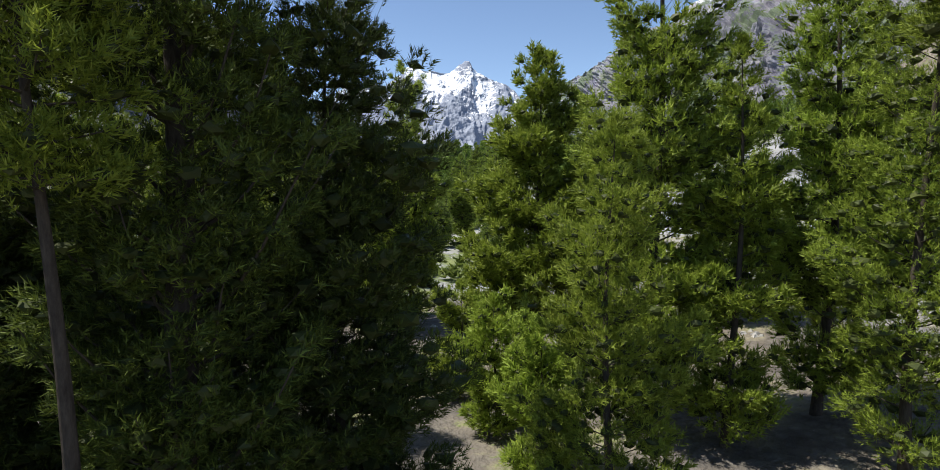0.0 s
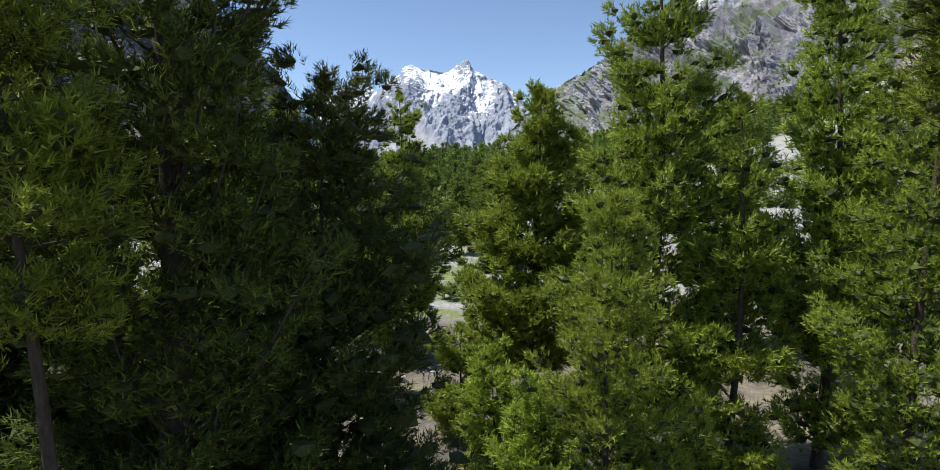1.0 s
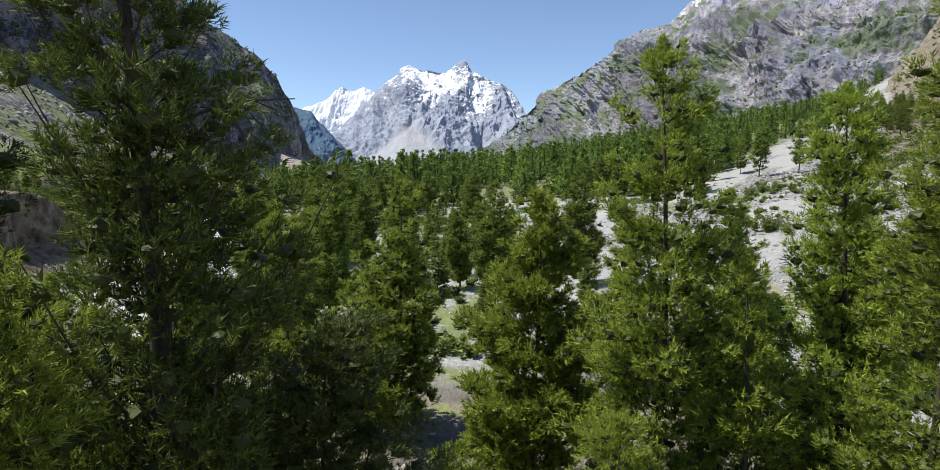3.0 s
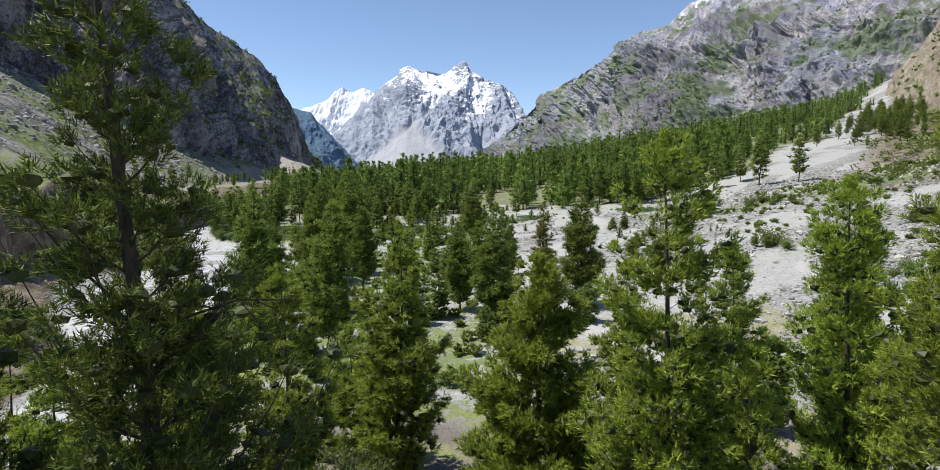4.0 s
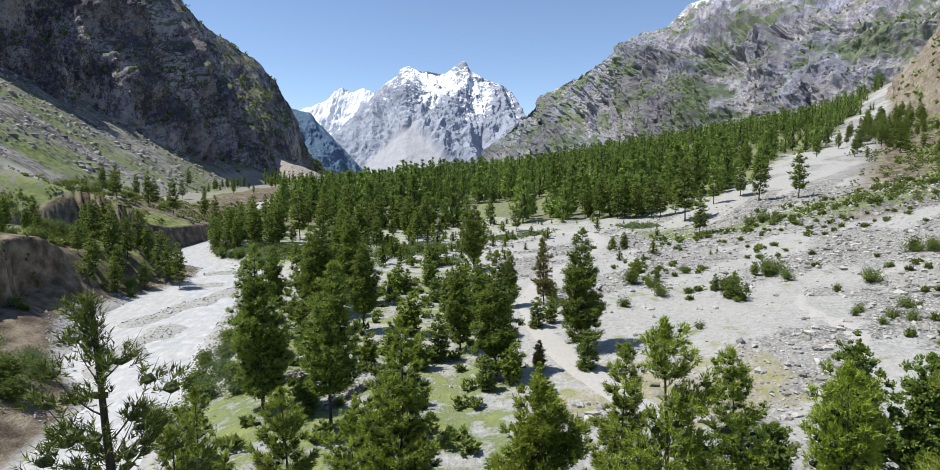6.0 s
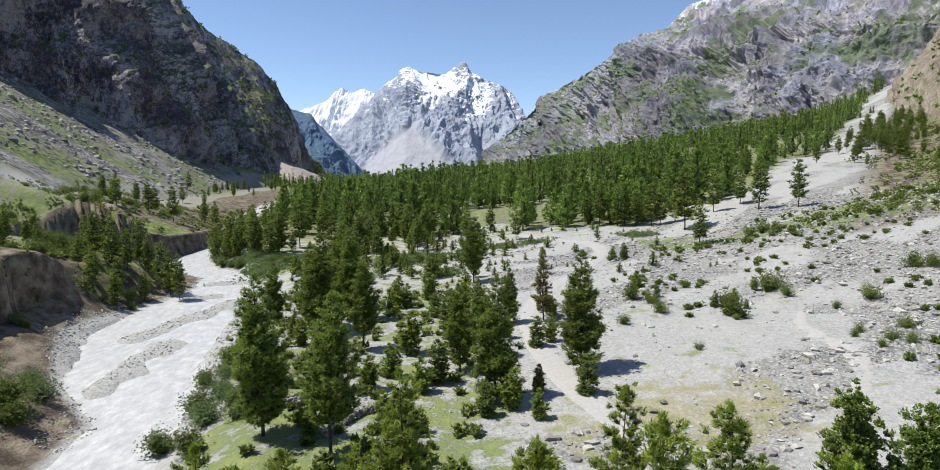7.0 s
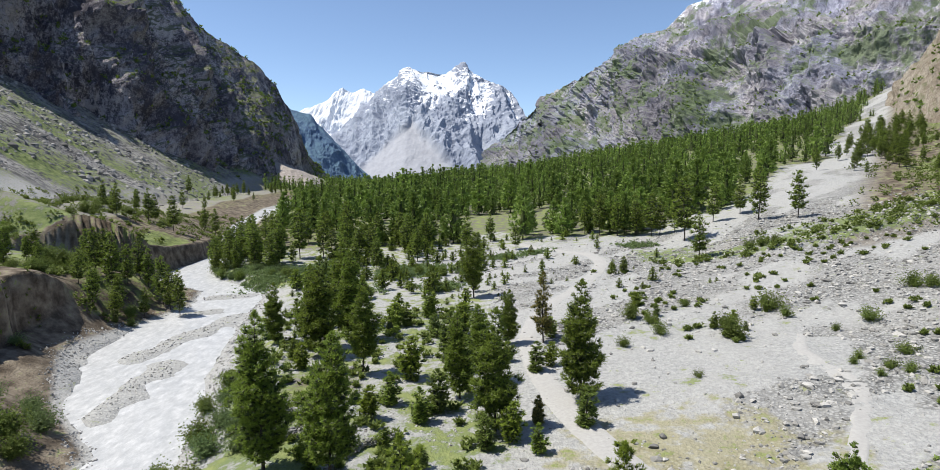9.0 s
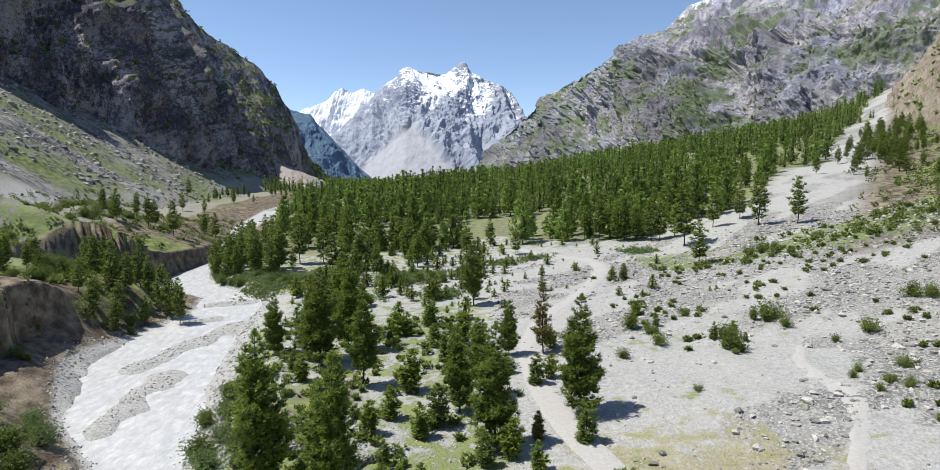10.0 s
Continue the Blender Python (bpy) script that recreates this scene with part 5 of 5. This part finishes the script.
ledge_shrubs("shrubs_cliff", cliff, cliff_up, 2800, 3.2, 0.40, "dark green shrubs clinging to the cliff ledges", 61)
ledge_shrubs("shrubs_flank", flank, flank_up, 3000, 3.4, 0.45, "green shrubs dotted over the mountain flank", 62, lambda p: p[:, 2] < 420)
ledge_shrubs("shrubs_spur", spur, spur_up, 260, 3.0, 0.3, "low green shrubs on the scree spur", 63)

# dark shrubs and conifers along the brink of the cut bank
for i in range(34):
    y = 84 + 78 * (i + _r.random()) / 34
    x = np.interp(y, RIVER_Y, RIVER_X) - np.interp(y, RIVER_Y, RIVER_W) - _r.uniform(18, 30)
    plant((BUSH, FAR)[i % 3 == 0], x, y, _r.uniform(2.2, 4.5) if i % 3 else _r.uniform(5, 9), _r.randrange(3), 1.2)
for i in range(16):
    x, y = _r.uniform(-96, -72), _r.uniform(128, 158)
    plant((FAR, BUSH)[i % 2], x, y, _r.uniform(6, 11) if i % 2 == 0 else _r.uniform(1.5, 3), _r.randrange(3), 1.1)

# more shrubs: on the terrace, the talus foot and the right-hand slope
for i in range(46):
    y = _r.uniform(105, 270)
    x = np.interp(y, RIVER_Y, RIVER_X) - np.interp(y, RIVER_Y, RIVER_W) - _r.uniform(17, 62)
    plant(BUSH, x, y, _r.uniform(1.6, 4.2), _r.randrange(3), _r.uniform(1.0, 1.5))
slope_spots = []
for i in range(75):
    x = _r.uniform(80, 140)
    slope_spots.append((x, np.interp(x, EDGE_X, EDGE_Y) + _r.uniform(2, 26), _r.uniform(0.6, 2.2)))
for i in range(26):
    x = _r.uniform(50, 84)
    slope_spots.append((x, np.interp(x, EDGE_X, EDGE_Y) + _r.uniform(-1, 4), _r.uniform(0.5, 1.8)))
for i in range(330):
    u = _r.uniform(0, 1)
    x, y = 105 + 120 * u + _r.uniform(-10, 60), 150 + 130 * u + _r.uniform(-12, 25)
    slope_spots.append((x, y, _r.uniform(1.0, 3.2)))
for i in range(260):
    u = _r.uniform(0, 1)
    slope_spots.append((146 + 150 * u + _r.uniform(-8, 75), 225 + 190 * u + _r.uniform(-25, 25), _r.uniform(0.9, 2.6)))
for i in range(240):
    x, y = _r.uniform(-38, 2), _r.uniform(48, 130)
    if x > np.interp(y, RIVER_Y, RIVER_X) + np.interp(y, RIVER_Y, RIVER_W) + 2:
        slope_spots.append((x, y, _r.uniform(0.4, 1.3)))
for i in range(760):
    y = _r.uniform(78, 380)
    x = np.interp(y, RIVER_Y, RIVER_X) - np.interp(y, RIVER_Y, RIVER_W) - _r.uniform(3, 95)
    slope_spots.append((x, y, _r.uniform(0.6, 2.4)))
for i in range(520):
    x, y = _r.uniform(30, 150), _r.uniform(58, 165)
    if lumps(x / 13, y / 9, 5.0) > 0.62 - 0.12 * (x > 48 and x > 0.62 * y):
        slope_spots.append((x, y, _r.uniform(0.25, 0.85)))
_s = np.array(slope_spots)
_s = np.concatenate([np.repeat(_s[:, :2], 16, 0) + _rs.normal(0, 0.42, (len(_s) * 16, 2)) * np.repeat(_s[:, 2:], 16, 0), np.repeat(_s[:, 2:], 16, 0)], 1)
_c = np.stack([_s[:, 0], _s[:, 1], land(_s[:, 0], _s[:, 1]) + _s[:, 2] * _rs.uniform(0.05, 0.75, len(_s))], 1)
tagged(new("shrubs_slope", tufts_mesh("shrubs_slope", _c, np.tile([[0.0, 0, 1.0]], (len(_c), 1)), 6, 0.8, 0.42, 0.6, _rs, SHRUB)), "low green shrubs over the stony slope", "shrubs", kind="stuff")
# low willow scrub in patches on the valley floor
_q = []
for x, y, a, b in ((-15, 180, 9, 10), (-7, 155, 5, 5.0), (-22, 173, 6, 8), (21, 204, 5, 4), (55, 201, 6, 4), (-41, 188, 7, 8), (11, 200, 5, 5.0), (-27, 149, 5, 6),
                   (-57, 172, 9, 7), (-47, 178, 9, 7), (-64, 184, 7, 6), (-38, 166, 6, 5)):
    k = int(a * b * 5)
    _q.append(np.stack([x + _rs.normal(0, a * 0.5, k), y + _rs.normal(0, b * 0.5, k), _rs.uniform(0.4, 1.1, k)], 1))
_q = np.concatenate(_q)
_q = np.concatenate([np.repeat(_q[:, :2], 8, 0) + _rs.normal(0, 0.35, (len(_q) * 8, 2)), np.repeat(_q[:, 2:], 8, 0)], 1)
_c = np.stack([_q[:, 0], _q[:, 1], land(_q[:, 0], _q[:, 1]) + _q[:, 2] * _rs.uniform(0.05, 0.9, len(_q))], 1)
tagged(new("scrub_patches", tufts_mesh("scrub_patches", _c, np.tile([[0.0, 0, 1.0]], (len(_c), 1)), 5, 0.6, 0.26, 0.6, _rs, WILLOW)), "low grey-green willow scrub on the gravel", "shrubs", kind="stuff")
for i in range(48):
    u = _r.uniform(0, 1)
    x, y = 158 + 140 * u + _r.uniform(-9, 26), 268 + 180 * u + _r.uniform(-18, 18)
    plant(FAR, x, y, _r.uniform(7, 13), _r.randrange(3), 1.2)


# ---- loose stones on the gravel ----
def boulders(name, pts, sizes, label, seed, lift=0.0, flat=0.7, small=False, material=None):
    rng = np.random.default_rng(seed)
    bm = bmesh.new()
    if small:
        bmesh.ops.create_cone(bm, segments=4, radius1=1.0, radius2=0.45, depth=1.1, cap_ends=True)
        bmesh.ops.triangulate(bm, faces=bm.faces)
    else:
        bmesh.ops.create_icosphere(bm, subdivisions=1, radius=1.0)
    v0 = np.array([v.co for v in bm.verts])
    f0 = np.array([[v.index for v in f.verts] for f in bm.faces])
    bm.free()
    n, k = len(pts), len(v0)
    S = rng.uniform(0.6, 1.2, (n, 1, 3)) * sizes[:, None, None] * np.array([1, 1, flat])
    V = v0[None] * rng.uniform(0.6, 1.35, (n, k, 1)) * S
    a = rng.uniform(0, 6.28, n)
    ca, sa = np.cos(a)[:, None], np.sin(a)[:, None]
    X, Y = V[..., 0] * ca - V[..., 1] * sa, V[..., 0] * sa + V[..., 1] * ca
    V = np.stack([X, Y, V[..., 2]], -1)
    V += np.concatenate([pts, (land(pts[:, 0], pts[:, 1]) + lift + 0.1 * sizes)[:, None]], 1)[:, None]
    F = (f0[None] + (np.arange(n) * k)[:, None, None]).reshape(-1, 3)
    return tagged(new(name, mesh_of(name, V.reshape(-1, 3), F, material or STONE, soft=False)), label, "stones", kind="stuff")


_rng = np.random.default_rng(8)
_p = _rng.uniform((4, 42), (150, 215), (110000, 2))
_p = _p[_rng.random(len(_p)) < 0.03 + 0.55 * rubble(_p[:, 0], _p[:, 1])]
_p, _q = _p[:20000], _p[20000:31000]
boulders("pebbles_gravel", _p, 0.08 + 0.2 * _rng.random(len(_p)) ** 2, "small pale grey stones littering the gravel fan", 8, small=True)
boulders("stones_gravel", _q, 0.15 + 0.55 * _rng.random(len(_q)) ** 2.5, "pale grey boulders scattered over the gravel fan", 9)
_p = _rng.uniform((-42, 16), (14, 130), (9000, 2))
_d = rolling(_p[:, 0] / 9, _p[:, 1] / 9, 6, 4)
_p = _p[(_d > 0.54) & (np.abs(_p[:, 0] - np.interp(_p[:, 1], TRACK_Y, TRACK_X)) > 2.4) & (_p[:, 0] > np.interp(_p[:, 1], RIVER_Y, RIVER_X) + np.interp(_p[:, 1], RIVER_Y, RIVER_W))][:2600]
boulders("stones_meadow", _p, 0.08 + 0.3 * _rng.random(len(_p)) ** 3, "grey stones lying among grass under the trees", 10, small=True)
_p = np.stack([_rng.uniform(60, 260, 14000), _rng.uniform(190, 620, 14000)], 1)
_p = np.stack([np.interp(_p[:, 1], RIVER_Y, RIVER_X) - _p[:, 0], _p[:, 1]], 1)
_d = rolling(_p[:, 0] / 40, _p[:, 1] / 40, 12, 4)
_p = _p[_d > 0.44][:6000]
_k = 0.35 + 2.6 * _rng.random(len(_p)) ** 4.5
boulders("stones_talus", _p, _k, "grey boulders strewn over the talus slope", 11, -0.35 * _k, 0.9, material=STONE_DARK)
_y = _rng.uniform(64, 170, 2600)
_s = _rng.random(2600) < 0.45
_x = np.interp(_y, RIVER_Y, RIVER_X) + np.where(_s, 1, -1) * (np.interp(_y, RIVER_Y, RIVER_W) + _rng.normal(0.8, 1.3, 2600))
boulders("stones_bank", np.stack([_x, _y], 1), 0.1 + 0.35 * _rng.random(2600) ** 3, "wet grey stones along the river edge", 12, small=True)
for x0, y0, x1, y1, w in BARS:
    _k = int(math.hypot(x1 - x0, y1 - y0) * w * 3)
    _t = _rng.random(_k)
    _q = np.stack([x0 + _t * (x1 - x0) + _rng.normal(0, w * 0.4, _k), y0 + _t * (y1 - y0) + _rng.normal(0, w * 0.4, _k)], 1)
    boulders("stones_bar", _q, 0.1 + 0.25 * _rng.random(_k) ** 2, "rounded grey stones heaped on a river bar", 13, small=True)

stone_wall(((-23.5, 66.5), (-18.6, 69.0), (-17.6, 73.5), (-22.5, 74.5)), 1.3, "low ruined dry stone wall of a fold", 21)
stone_wall(((-14.6, 60.5), (-12.0, 66.0), (-8.0, 68.5)), 0.9, "low grey dry stone wall between trees", 22)
stone_wall(((-22.0, 88.0), (-16.5, 93.0)), 0.8, "low grey dry stone wall beside a field", 23)
